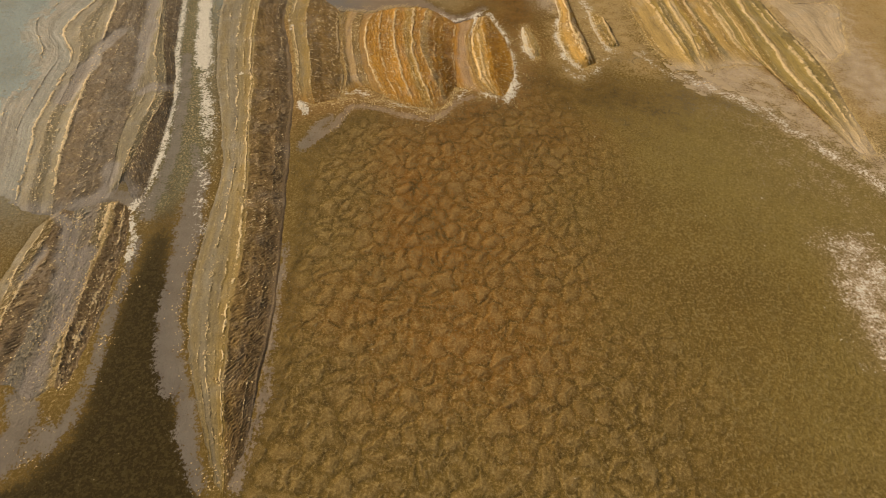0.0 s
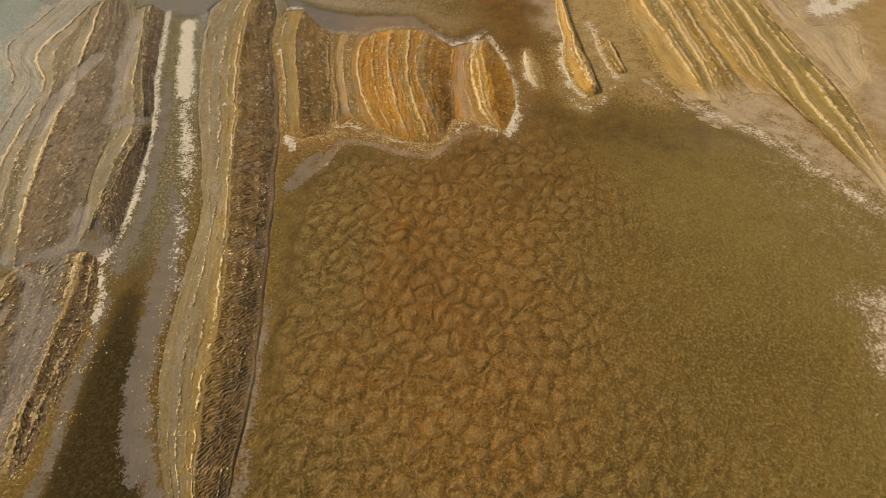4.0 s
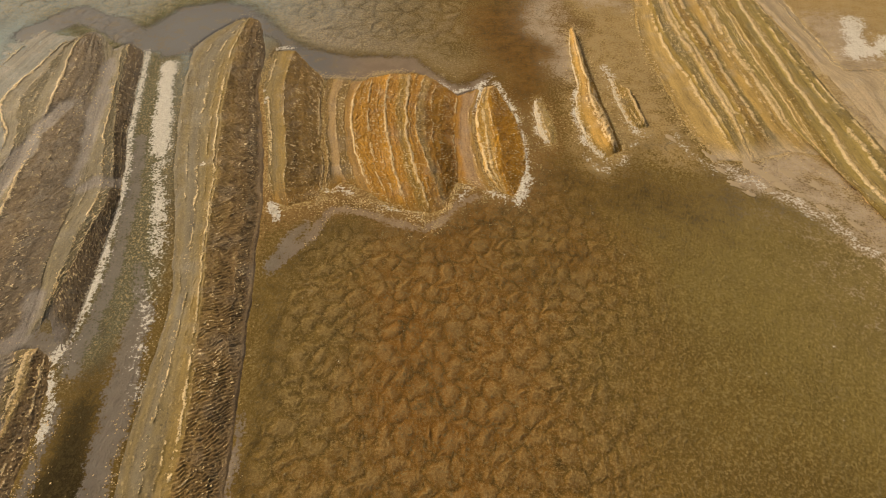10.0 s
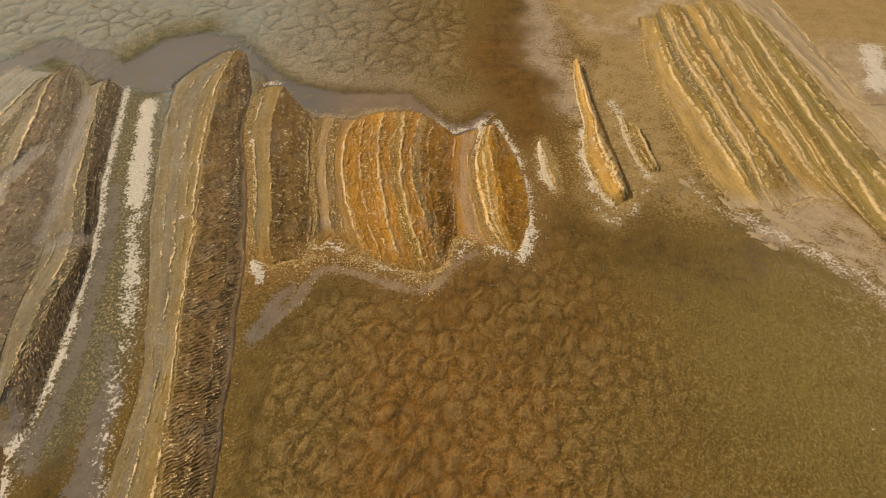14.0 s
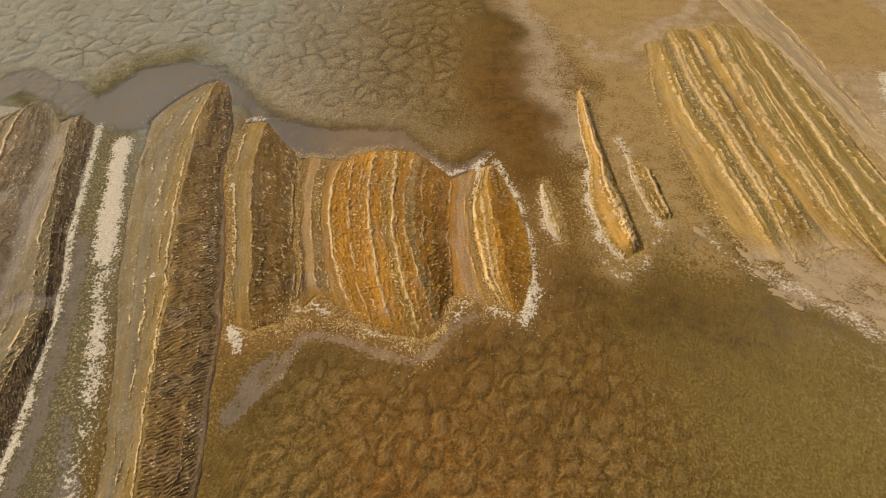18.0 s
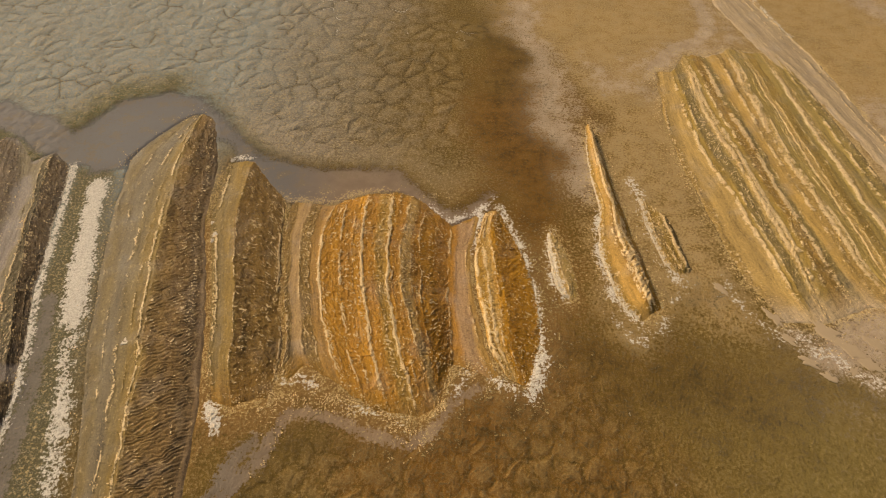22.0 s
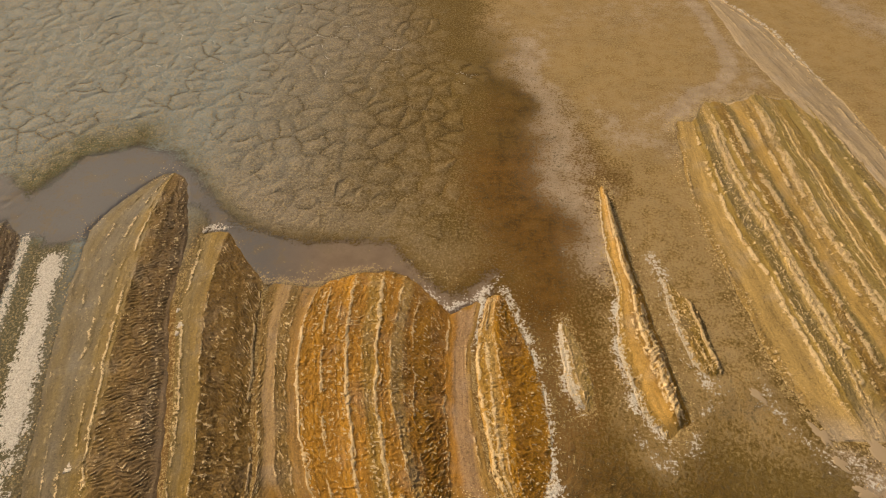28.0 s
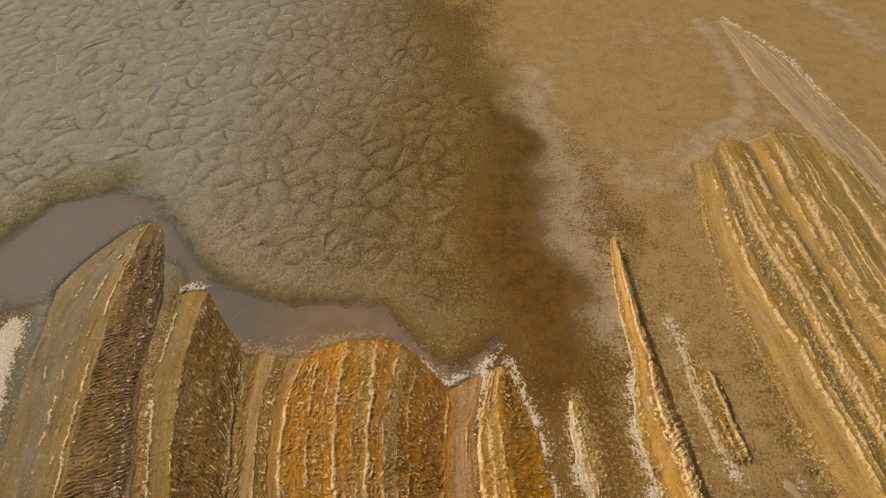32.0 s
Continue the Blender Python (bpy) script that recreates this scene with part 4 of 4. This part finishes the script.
GZ = 0.18 * (fbm(GX * 0.06, GY * 0.06, 3, 2) - 0.5) + 0.16 * rough_bed * (1 - fine(mud)) + 0.12 * d_near - 0.14 * c_near + 0.10 * d_far - 0.16 * c_far - 0.12 * basin
GZ = GZ - 0.07 * plated - 0.8 * fine(under) + 0.12 * fine(salt)
inside = (np.abs(GX) < 160) & (GY > -10) & (GY < 280)
GZ = np.where(inside, GZ, -0.05)
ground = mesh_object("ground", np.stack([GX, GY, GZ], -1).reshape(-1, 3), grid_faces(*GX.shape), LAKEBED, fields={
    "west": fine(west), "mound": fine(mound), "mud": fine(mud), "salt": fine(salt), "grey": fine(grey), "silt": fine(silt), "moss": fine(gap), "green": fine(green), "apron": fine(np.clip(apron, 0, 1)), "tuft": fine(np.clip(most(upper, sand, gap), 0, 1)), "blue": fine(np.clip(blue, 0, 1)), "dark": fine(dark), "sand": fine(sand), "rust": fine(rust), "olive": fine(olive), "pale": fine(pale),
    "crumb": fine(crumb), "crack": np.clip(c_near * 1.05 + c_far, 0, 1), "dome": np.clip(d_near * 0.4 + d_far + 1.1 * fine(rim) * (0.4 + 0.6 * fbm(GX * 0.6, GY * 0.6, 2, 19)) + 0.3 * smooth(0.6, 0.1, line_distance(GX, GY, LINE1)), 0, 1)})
tagged(ground, "flat salt lake bed of brown algal mat, grey mud plates and pale crust", "lake bed", kind="structure")


# ---- mud plates of the far flat ----
FIELDS = {"west": west, "mound": mound, "mud": mud, "salt": salt, "grey": grey, "silt": silt, "moss": gap, "green": green, "apron": np.clip(apron, 0, 1), "tuft": upper, "olive": olive, "pale": pale, "blue": np.clip(blue, 0, 1), "dark": dark, "sand": sand, "rust": rust, "crumb": crumb}
PLATE = 4.7


def plate_seeds():
    rng = np.random.RandomState(5)
    jx, jy = np.meshgrid(np.arange(-27, 5), np.arange(28, 56))
    pts = np.stack([(jx + rng.uniform(0.04, 0.96, jx.shape)) * PLATE, (jy + rng.uniform(0.04, 0.96, jx.shape)) * PLATE], -1)
    return pts


def plate_outline(pts, r, c):
    """The cell of one seed among its neighbours, cut from a square."""
    p = pts[r, c]
    poly = [p + np.array(d) * 2 * PLATE for d in ((-1, -1), (1, -1), (1, 1), (-1, 1))]
    for rr in range(max(0, r - 2), min(pts.shape[0], r + 3)):
        for cc in range(max(0, c - 2), min(pts.shape[1], c + 3)):
            if (rr, cc) != (r, c):
                q = pts[rr, cc]
                m, nrm = (p + q) / 2, q - p
                side = [(v - m) @ nrm for v in poly]
                cut = []
                for k in range(len(poly)):
                    a, b, da, db = poly[k - 1], poly[k], side[k - 1], side[k]
                    if (da < 0) != (db < 0):
                        cut.append(a + (b - a) * da / (da - db))
                    if db < 0:
                        cut.append(b)
                poly = cut
    return poly


def plate_mesh(p, poly):
    """Rings of vertices: rim in the crack, shoulder, and a low dome."""
    edge = []
    for k in range(len(poly)):
        a, b = poly[k - 1], poly[k]
        parts = max(1, int(np.hypot(*(b - a)) / 0.5))
        edge += [a + (b - a) * t / parts for t in range(parts)]
    e = np.array(edge)
    p = e.mean(0)
    e = e + 1.7 * np.stack([fbm(e[:, 0] * 0.34, e[:, 1] * 0.34, 3, 21) - 0.5, fbm(e[:, 0] * 0.34, e[:, 1] * 0.34, 3, 31) - 0.5], 1)
    off = e - p
    far = np.hypot(*off.T)[:, None]
    rings, count = [], len(e)
    for shrink, keep, z in ((0.0, 1.0, -0.04), (0.28, 1.0, 0.0), (1.0, 1.0, 0.06), (0.0, 0.5, 0.11)):
        q = p + off * keep * (far - np.minimum(shrink, 0.4 * far)) / far
        h = z + (0.10 * (fbm(q[:, 0] * 0.9, q[:, 1] * 0.9, 3, 51) - 0.5) if z > 0 else 0)
        rings.append(np.column_stack([q, np.full(count, h) if np.isscalar(h) else h]))
    verts = np.concatenate(rings + [[(*p, 0.17)]])
    faces = []
    for ring in range(3):
        for k in range(count):
            a, b = ring * count + k, ring * count + (k + 1) % count
            faces += [(a, b, b + count), (a, b + count, a + count)]
    faces += [(3 * count + k, 3 * count + (k + 1) % count, 4 * count) for k in range(count)]
    return verts, np.array(faces)


def plate_fields(v, n):
    """Ground fields at a plate's vertices; n: vertices of a ring."""
    out = {k: sample(f, v[:, 0], v[:, 1]) for k, f in FIELDS.items()}
    out["dome"], out["crack"] = 0.25 * fbm(v[:, 0] * 0.5, v[:, 1] * 0.5, 2, 61) + np.repeat([0, 0, 0.30, 0.5, 0.45], [n, n, n, n, 1]), np.repeat([0.95, 0.50, 0.12, 0.0, 0.0], [n, n, n, n, 1]) * (0.10 + 0.80 * smooth(0.40, 0.64, fbm(v[:, 0] * 0.20, v[:, 1] * 0.20, 4, 66)))
    seam = np.repeat([1, 0, 0, 0, 0], [n, n, n, n, 1]) * smooth(0.56, 0.66, fbm(v[:, 0] * 0.22, v[:, 1] * 0.16, 3, 67)) * smooth(165, 190, v[:, 1])
    out["salt"] = np.maximum(out["salt"], 0.62 * seam)
    out["mound"] = 0.8 * out["mound"]
    return out


seeds = plate_seeds()
made, spare = [], []
for r in range(1, seeds.shape[0] - 1):
    for c in range(1, seeds.shape[1] - 1):
        p = seeds[r, c]
        if sample(mud, p[0], p[1]) < 0.1 and sample(inland, p[0], p[1]) > 6 and p[0] < 16 - 36 * fbm(p[0] * 0.05, p[1] * 0.05, 3, 8):
            (made if len(made) < 300 else spare).append(plate_mesh(p, plate_outline(seeds, r, c)))
for v, f in made:
    mesh_object("mud_plate", v, f, LAKEBED, ground, fields=plate_fields(v, len(v) // 4))
if spare:
    starts = np.cumsum([0] + [len(v) for v, _ in spare])
    v, f = np.concatenate([v for v, _ in spare]), np.concatenate([f + k for (_, f), k in zip(spare, starts)])
    marks = [plate_fields(p, len(p) // 4) for p, _ in spare]
    tagged(mesh_object("mud_plate_rest", v, f, LAKEBED, ground, fields={k: np.concatenate([m[k] for m in marks]) for k in marks[0]}), kind="stuff")

# ---- outcrops ----
def between(a, b, f):
    """A line a part f of the way from line a to line b."""
    p, q = resample(a, 9)[0], resample(b, 9)[0]
    return [tuple(v) for v in p * (1 - f) + q * f]


WEST_MUD = [([(-78.4, 118.9), (-79.8, 111.6), (-79.8, 98.7), (-80.1, 92.9)], 1.6), ([(-75.8, 135.4), (-72.5, 123.0), (-70.2, 112.0), (-68.0, 103.3), (-67.4, 97.3)], 1.3), ([(-64.8, 95.9), (-63.3, 97.7), (-59.0, 97.9)], 1.0), ([(-62.2, 73.0), (-61.0, 69.3), (-61.2, 65.7), (-64.3, 64.1)], 1.3), ([(-59.5, 66.1), (-55.5, 67.5)], 0.9), ([(-68.4, 62.6), (-63.5, 59.1), (-61.4, 53.0), (-59.0, 46.9)], 1.2), ([(-58.0, 52.7), (-56.9, 46.4), (-56.7, 39.7), (-56.1, 30.5)], 1.5), ([(-76.2, 68.1), (-70.5, 61.7), (-70.4, 56.9)], 1.2), ([(-65.5, 48.2), (-65.1, 53.6)], 0.5), ([(-50.6, 46.6), (-49.6, 39.0), (-48.0, 29.2)], 0.9)]
FARTHER = [(x - 15, y + 6) for x, y in A0]
# tan to dusk rills: brown rock, with east-flank shade put into the colour
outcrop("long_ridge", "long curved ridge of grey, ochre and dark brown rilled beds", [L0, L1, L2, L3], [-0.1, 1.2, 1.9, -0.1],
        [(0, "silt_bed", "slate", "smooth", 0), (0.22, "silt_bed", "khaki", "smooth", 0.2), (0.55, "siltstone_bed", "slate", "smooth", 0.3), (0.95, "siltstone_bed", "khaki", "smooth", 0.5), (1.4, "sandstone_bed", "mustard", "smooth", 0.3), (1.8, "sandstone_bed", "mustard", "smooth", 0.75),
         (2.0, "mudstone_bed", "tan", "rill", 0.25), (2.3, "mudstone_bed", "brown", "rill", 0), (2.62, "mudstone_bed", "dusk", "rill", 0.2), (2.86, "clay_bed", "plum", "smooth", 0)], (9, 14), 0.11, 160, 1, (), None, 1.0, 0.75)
outcrop("blunt_ridge", "ridge with a smooth yellow back and rilled brown flank", [M0, M1, M2, M3], [0.1, 1.1, 0.9, 0.0],
        [(0, "siltstone_bed", "khaki", "band", 0.5), (0.28, "sandstone_bed", "khaki", "smooth", 0.65), (0.62, "sandstone_bed", "mustard", "smooth", 0), (1.05, "sandstone_bed", "tan", "knob", 0.35),
         (1.7, "mudstone_bed", "tan", "knob", 0.2), (2.3, "mudstone_bed", "tan", "knob", 0.2), (2.85, "clay_bed", "tan", "band", 0.75)], (4, 10), 0.12, 120, 2, (), ("loam", 7.0, 1.5), -0.4)
outcrop("banded_hill", "broad orange hill of thin upright beds with pale crests and a pink mud flat", [M3, N0, N1, N2, N3, N4, N5, N6, N7, P2], [0.0, 0.4, 0.7, 1.1, 1.4, 1.6, 1.7, 1.3, 0.1, 0.1],
        [(0, "siltstone_bed", "khaki", "band", 0.5), (0.75, "clay_bed", "fawn", "smooth", 0), (1.25, "clay_bed", "khaki", "band", 0.35), (1.62, "clay_bed", "tan", "smooth", 0.45), (2.05, "sandstone_bed", "amber", "band", 0.85),
         (2.35, "sandstone_bed", "amber", "band", 0.4), (2.88, "sandstone_bed", "umber", "band", 0.8), (3.45, "sandstone_bed", "amber", "band", 0.35), (3.92, "siltstone_bed", "umber", "band", 1.0), (4.45, "marl_bed", "olive", "band", 0.3),
         (4.95, "sandstone_bed", "amber", "band", 1.0), (5.3, "sandstone_bed", "umber", "band", 0.5), (5.95, "marl_bed", "straw", "knob", 0.6), (6.55, "mudstone_bed", "umber", "knob", 0.3), (7.0, "mudstone_bed", "amber", "knob", 0.45),
         (7.5, "mudstone_bed", "russet", "knob", 0.2), (7.93, "clay_bed", "russet", "smooth", 0.55), (8.2, "mud_flat", "pink", "smooth", 0), (8.72, "clay_bed", "slab", "smooth", 0.4)], (5, 8), 0.12, 130, 3, (), ("loam", 5.0, 1.5), -0.8)
outcrop("oval_hump", "oval hump with yellow back and rilled brown flank", [P2, P3, P4], [0.0, 1.3, -0.1],
        [(0, "sandstone_bed", "slab", "smooth", 0.3), (0.2, "sandstone_bed", "ochre", "band", 0.85), (0.55, "sandstone_bed", "straw", "band", 0.7), (0.95, "sandstone_bed", "amber", "band", 0.4), (1.15, "mudstone_bed", "umber", "knob", 0.25),
         (1.45, "mudstone_bed", "amber", "knob", 0), (1.8, "mudstone_bed", "amber", "knob", 0)], (3, 6), 0.11, 120, 4, [(2, 0.45, 0.9)], None, -0.8)
outcrop("islet", "small leaf-shaped islet with a white salt rim", [I0, I1, I2], [0.25, 0.8, 0.0],
        [(0, "salt_bed", "beige", "band", 0), (0.7, "sandstone_bed", "slab", "smooth", 0.2), (1.25, "sandstone_bed", "straw", "band", 0.6), (1.6, "mudstone_bed", "olive", "band", 0)], (3, 3), 0.10, 40, 5, [(0, 0.9, 1.0), (0.5, 0.5, 0.9)])
outcrop("fin_ridge", "narrow fin of orange rock with a pale jagged crest", [R0, R1, R2], [0.2, 2.3, -0.1],
        [(0, "marl_bed", "olive", "band", 0.5), (0.3, "slab_bed", "slab", "smooth", 0.3), (0.68, "sandstone_bed", "loam", "smooth", 0.4), (0.86, "sandstone_bed", "slab", "knob", 1.0), (1.1, "sandstone_bed", "amber", "knob", 0.9),
         (1.35, "mudstone_bed", "umber", "rill", 0.4)], (8, 3), 0.10, 160, 6, [(0, 0.5, 0.8)])
outcrop("low_ledge", "low ledge of pale crusted rock", [S0, S1, S2], [0.1, 1.1, -0.1],
        [(0, "marl_bed", "sandy", "band", 0.5), (0.3, "marl_bed", "ochre", "band", 0.5), (0.62, "marl_bed", "olive", "band", 0.75), (0.93, "sandstone_bed", "straw", "band", 1.0), (1.2, "mudstone_bed", "brown", "rill", 0)], (3, 3), 0.11, 80, 7, [(0, 1.0, 0.9)])
outcrop("bedded_slope", "wide slope of parallel orange and olive beds with pale crests", [Q0, Q1, Q2, Q3, Q4, Q5, Q6, Q7], [-0.1, 0.5, 1.2, 1.4, 1.7, 1.5, 0.4, -0.1],
        [(0, "marl_bed", "slab", "band", 0.35), (0.25, "slab_bed", "sandy", "smooth", 0.2), (0.6, "slab_bed", "sandy", "smooth", 0), (1.0, "marl_bed", "olive", "smooth", 0.8), (1.25, "siltstone_bed", "khaki", "band", 0.45),
         (1.62, "sandstone_bed", "straw", "band", 0.35), (1.8, "sandstone_bed", "straw", "band", 1.0), (2.0, "marl_bed", "olive", "smooth", 0.85), (2.3, "siltstone_bed", "loam", "band", 0.45), (2.7, "siltstone_bed", "khaki", "band", 0.9),
         (3.0, "sandstone_bed", "slab", "smooth", 0.3), (3.4, "sandstone_bed", "slab", "band", 0.6), (3.75, "sandstone_bed", "straw", "band", 0.95), (3.97, "marl_bed", "moss", "smooth", 0.8), (4.3, "marl_bed", "moss", "band", 0.3),
         (4.55, "sandstone_bed", "straw", "band", 1.0), (4.85, "marl_bed", "olive", "band", 0.5), (5.2, "marl_bed", "moss", "smooth", 0.2), (5.55, "siltstone_bed", "straw", "band", 1.0), (5.8, "marl_bed", "moss", "smooth", 0.2),
         (6.25, "siltstone_bed", "moss", "rill", 0.7), (6.7, "silt_bed", "sage", "rill", 0.6)], (18, 20), 0.16, 60, 8, (), ("beige", 9.0, 0.6, 16.0), 1.0, 2.1, 0.5)
outcrop("pale_spur", "low pale spur of beige mud with a white salt edge", [T0, T1], [0.0, 0.1],
        [(0, "mud_bed", "beige", "smooth", 0), (0.3, "mud_bed", "drab", "smooth", 0.35), (0.5, "mud_bed", "drab", "smooth", 0.2), (0.75, "silt_bed", "fawn", "smooth", 0.55), (0.92, "salt_bed", "drab", "smooth", 0.75)], (6, 40), 0.22, 0, 14, [(1, 0.4, 0.6)], ("beige", 40.0, 4.0))
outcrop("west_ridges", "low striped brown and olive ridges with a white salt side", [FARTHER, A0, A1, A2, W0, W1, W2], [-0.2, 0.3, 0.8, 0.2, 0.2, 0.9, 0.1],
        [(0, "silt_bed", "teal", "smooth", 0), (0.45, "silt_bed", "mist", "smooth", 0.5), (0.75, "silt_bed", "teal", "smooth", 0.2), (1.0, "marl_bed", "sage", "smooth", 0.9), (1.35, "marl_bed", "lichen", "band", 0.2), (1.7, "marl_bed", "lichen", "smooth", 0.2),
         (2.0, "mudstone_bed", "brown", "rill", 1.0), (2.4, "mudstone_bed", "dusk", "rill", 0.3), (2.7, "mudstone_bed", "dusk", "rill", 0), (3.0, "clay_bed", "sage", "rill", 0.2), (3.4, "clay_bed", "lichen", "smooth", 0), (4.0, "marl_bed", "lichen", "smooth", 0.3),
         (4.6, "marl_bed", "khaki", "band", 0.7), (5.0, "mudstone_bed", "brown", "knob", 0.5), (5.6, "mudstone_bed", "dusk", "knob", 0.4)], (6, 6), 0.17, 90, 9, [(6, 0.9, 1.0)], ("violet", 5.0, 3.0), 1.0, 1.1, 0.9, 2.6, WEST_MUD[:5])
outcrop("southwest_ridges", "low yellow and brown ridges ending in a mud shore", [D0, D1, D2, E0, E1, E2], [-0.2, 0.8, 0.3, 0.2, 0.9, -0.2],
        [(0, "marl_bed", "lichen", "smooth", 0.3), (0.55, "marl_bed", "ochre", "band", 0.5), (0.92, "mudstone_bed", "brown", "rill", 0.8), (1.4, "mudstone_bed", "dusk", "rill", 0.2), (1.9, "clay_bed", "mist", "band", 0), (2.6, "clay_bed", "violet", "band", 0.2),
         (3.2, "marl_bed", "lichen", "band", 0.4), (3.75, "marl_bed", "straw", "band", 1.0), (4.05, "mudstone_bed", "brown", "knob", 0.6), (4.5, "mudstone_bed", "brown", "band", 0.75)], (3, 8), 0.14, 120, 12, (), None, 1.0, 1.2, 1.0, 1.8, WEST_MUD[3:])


# ---- dried mud sheets on the east shore ----
MUD_SHEET = lump_material("dried_mud", (0.370, 0.270, 0.155), (0.440, 0.330, 0.200))


def mud_sheet(x, y, length, width, turn, seed):
    """A thin flat sheet with a winding edge, domed by a few centimetres."""
    a = np.linspace(0, 2 * math.pi, 37)[:-1]
    reach = 0.15 + 1.6 * fbm(2.2 * np.cos(a) + 9 * seed, 2.2 * np.sin(a) + 9, 3, seed)
    c, k = math.cos(turn), math.sin(turn)
    u, v = 0.5 * length * reach * np.cos(a), 0.5 * width * reach * np.sin(a)
    px, py = u * c - v * k, u * k + v * c
    rings = [np.column_stack([x + f * px, y + f * py, np.full(36, z)]) for f, z in ((1.0, -0.03), (0.93, 0.035), (0.80, 0.05))]
    faces = []
    for ring in (0, 1):
        for i in range(36):
            p, q = 36 * ring + i, 36 * ring + (i + 1) % 36
            faces += [(p, q, q + 36), (p, q + 36, p + 36)]
    faces += [(72 + i, 72 + (i + 1) % 36, 108) for i in range(36)]
    mesh_object("mud_sheet", np.concatenate(rings + [[(x, y, 0.06)]]), faces, MUD_SHEET, ground)


for seed, (x, y, length, width, turn) in enumerate([(49.4, 109, 3.6, 1.5, -0.9), (50.1, 105.5, 2.4, 1.2, -0.7), (51.6, 101.9, 2.6, 1.5, -0.5), (56.3, 106.8, 4.6, 2.2, -0.9), (58.4, 104, 4.4, 2.6, -0.8), (60.2, 101.6, 2.6, 2.0, -0.4), (53.7, 99.5, 2.2, 1.3, -0.5), (57.4, 100.6, 1.9, 1.4, 0.2), (62.6, 99.4, 2.4, 1.5, -0.6), (62.3, 105, 4.0, 1.6, -0.9), (42.9, 114.3, 2.6, 1.0, -0.9), (66.5, 102, 3.4, 1.6, -0.8), (65.5, 96.2, 2.6, 1.6, -0.6), (69.5, 92.5, 2.8, 1.4, -0.7)]):
    mud_sheet(x, y, length, width, turn, seed)

# ---- boulders ----
def boulder(x, y, z, r, seed, label):
    rng = np.random.RandomState(seed)
    bm = bmesh.new()
    bmesh.ops.create_icosphere(bm, subdivisions=3, radius=1.0)
    for v in bm.verts:
        v.co *= 0.72 + 0.7 * noise.noise(v.co * 1.5 + Vector((seed, 0, 0))) + 0.4 * noise.noise(v.co * 3.5)
        v.co = Vector((v.co.x * r * 1.1, v.co.y * r * rng.uniform(1.0, 1.5), max(v.co.z, -0.4) * r * 0.5))
    me = bpy.data.meshes.new("boulder")
    bm.to_mesh(me)
    bm.free()
    me.materials.append(WHITE)
    ob = new("boulder", me)
    ob.location = (x, y, z)
    tagged(ob, label, "boulder", "white boulders on the ridges")


for k, (x, y, z, r) in enumerate([(-45.0, 102.4, 1.15, 0.75), (-39.4, 125.6, 0.35, 0.5), (-38.2, 123.0, 0.4, 0.75), (-38.3, 121.7, 0.4, 0.5), (-30.2, 92.4, 0.0, 0.8), (-29.6, 90.9, 0.0, 0.6), (-40.1, 141.3, 0.2, 0.55), (-36.6, 141.9, 0.3, 0.5)]):
    boulder(x, y, 0.55 * z - 0.04, 0.72 * r, k, "pale salt-crusted boulder resting on a rock bed")


# ---- loose crumbs on the flats ----
def crumbs(name, label, lines, density, spread, low, high, material, seed):
    rng = np.random.RandomState(seed)
    spots = []
    for pts in lines:
        line, length = resample(pts, 400)
        i = rng.randint(0, 400, int(length * density))
        q = line[i] + rng.normal(0, spread, (len(i), 2))
        spots.append(q[fbm(q[:, 0] * 0.35, q[:, 1] * 0.35, 3, seed) > 0.47])
    q = np.concatenate(spots)
    scatter(name, np.column_stack([q, np.full(len(q), 0.02)]), rng.uniform(low, high, len(q)), material, None, (0, 0), seed)
    tagged(bpy.data.objects[name], label, "crumbs")


crumbs("salt_crumbs", "white salt crumbs strewn along the shores", [TOEB, I0, P4, S0, W2, SALT, BAYB[3:]], 9, 0.6, 0.05, 0.11, WHITE, 31)
TOE_IN = [(-30.5, 93), (-26, 92.5), (-20, 96.5), (-15, 94.8), (-9.5, 92.6), (-4, 91.5), (0, 94), (2.5, 98), (5.5, 99.5)]
crumbs("rock_crumbs", "pale yellow rock crumbs strewn below the ridges", [TOE, TOE_IN, TOE_IN, TOE_IN, TOE_IN, [(x - 0.5, y + 2.2) for x, y in TOE_IN], R0, R2, Q0, FAN, L0, E2, LMARGIN], 11, 1.2, 0.05, 0.11, RIB, 32)
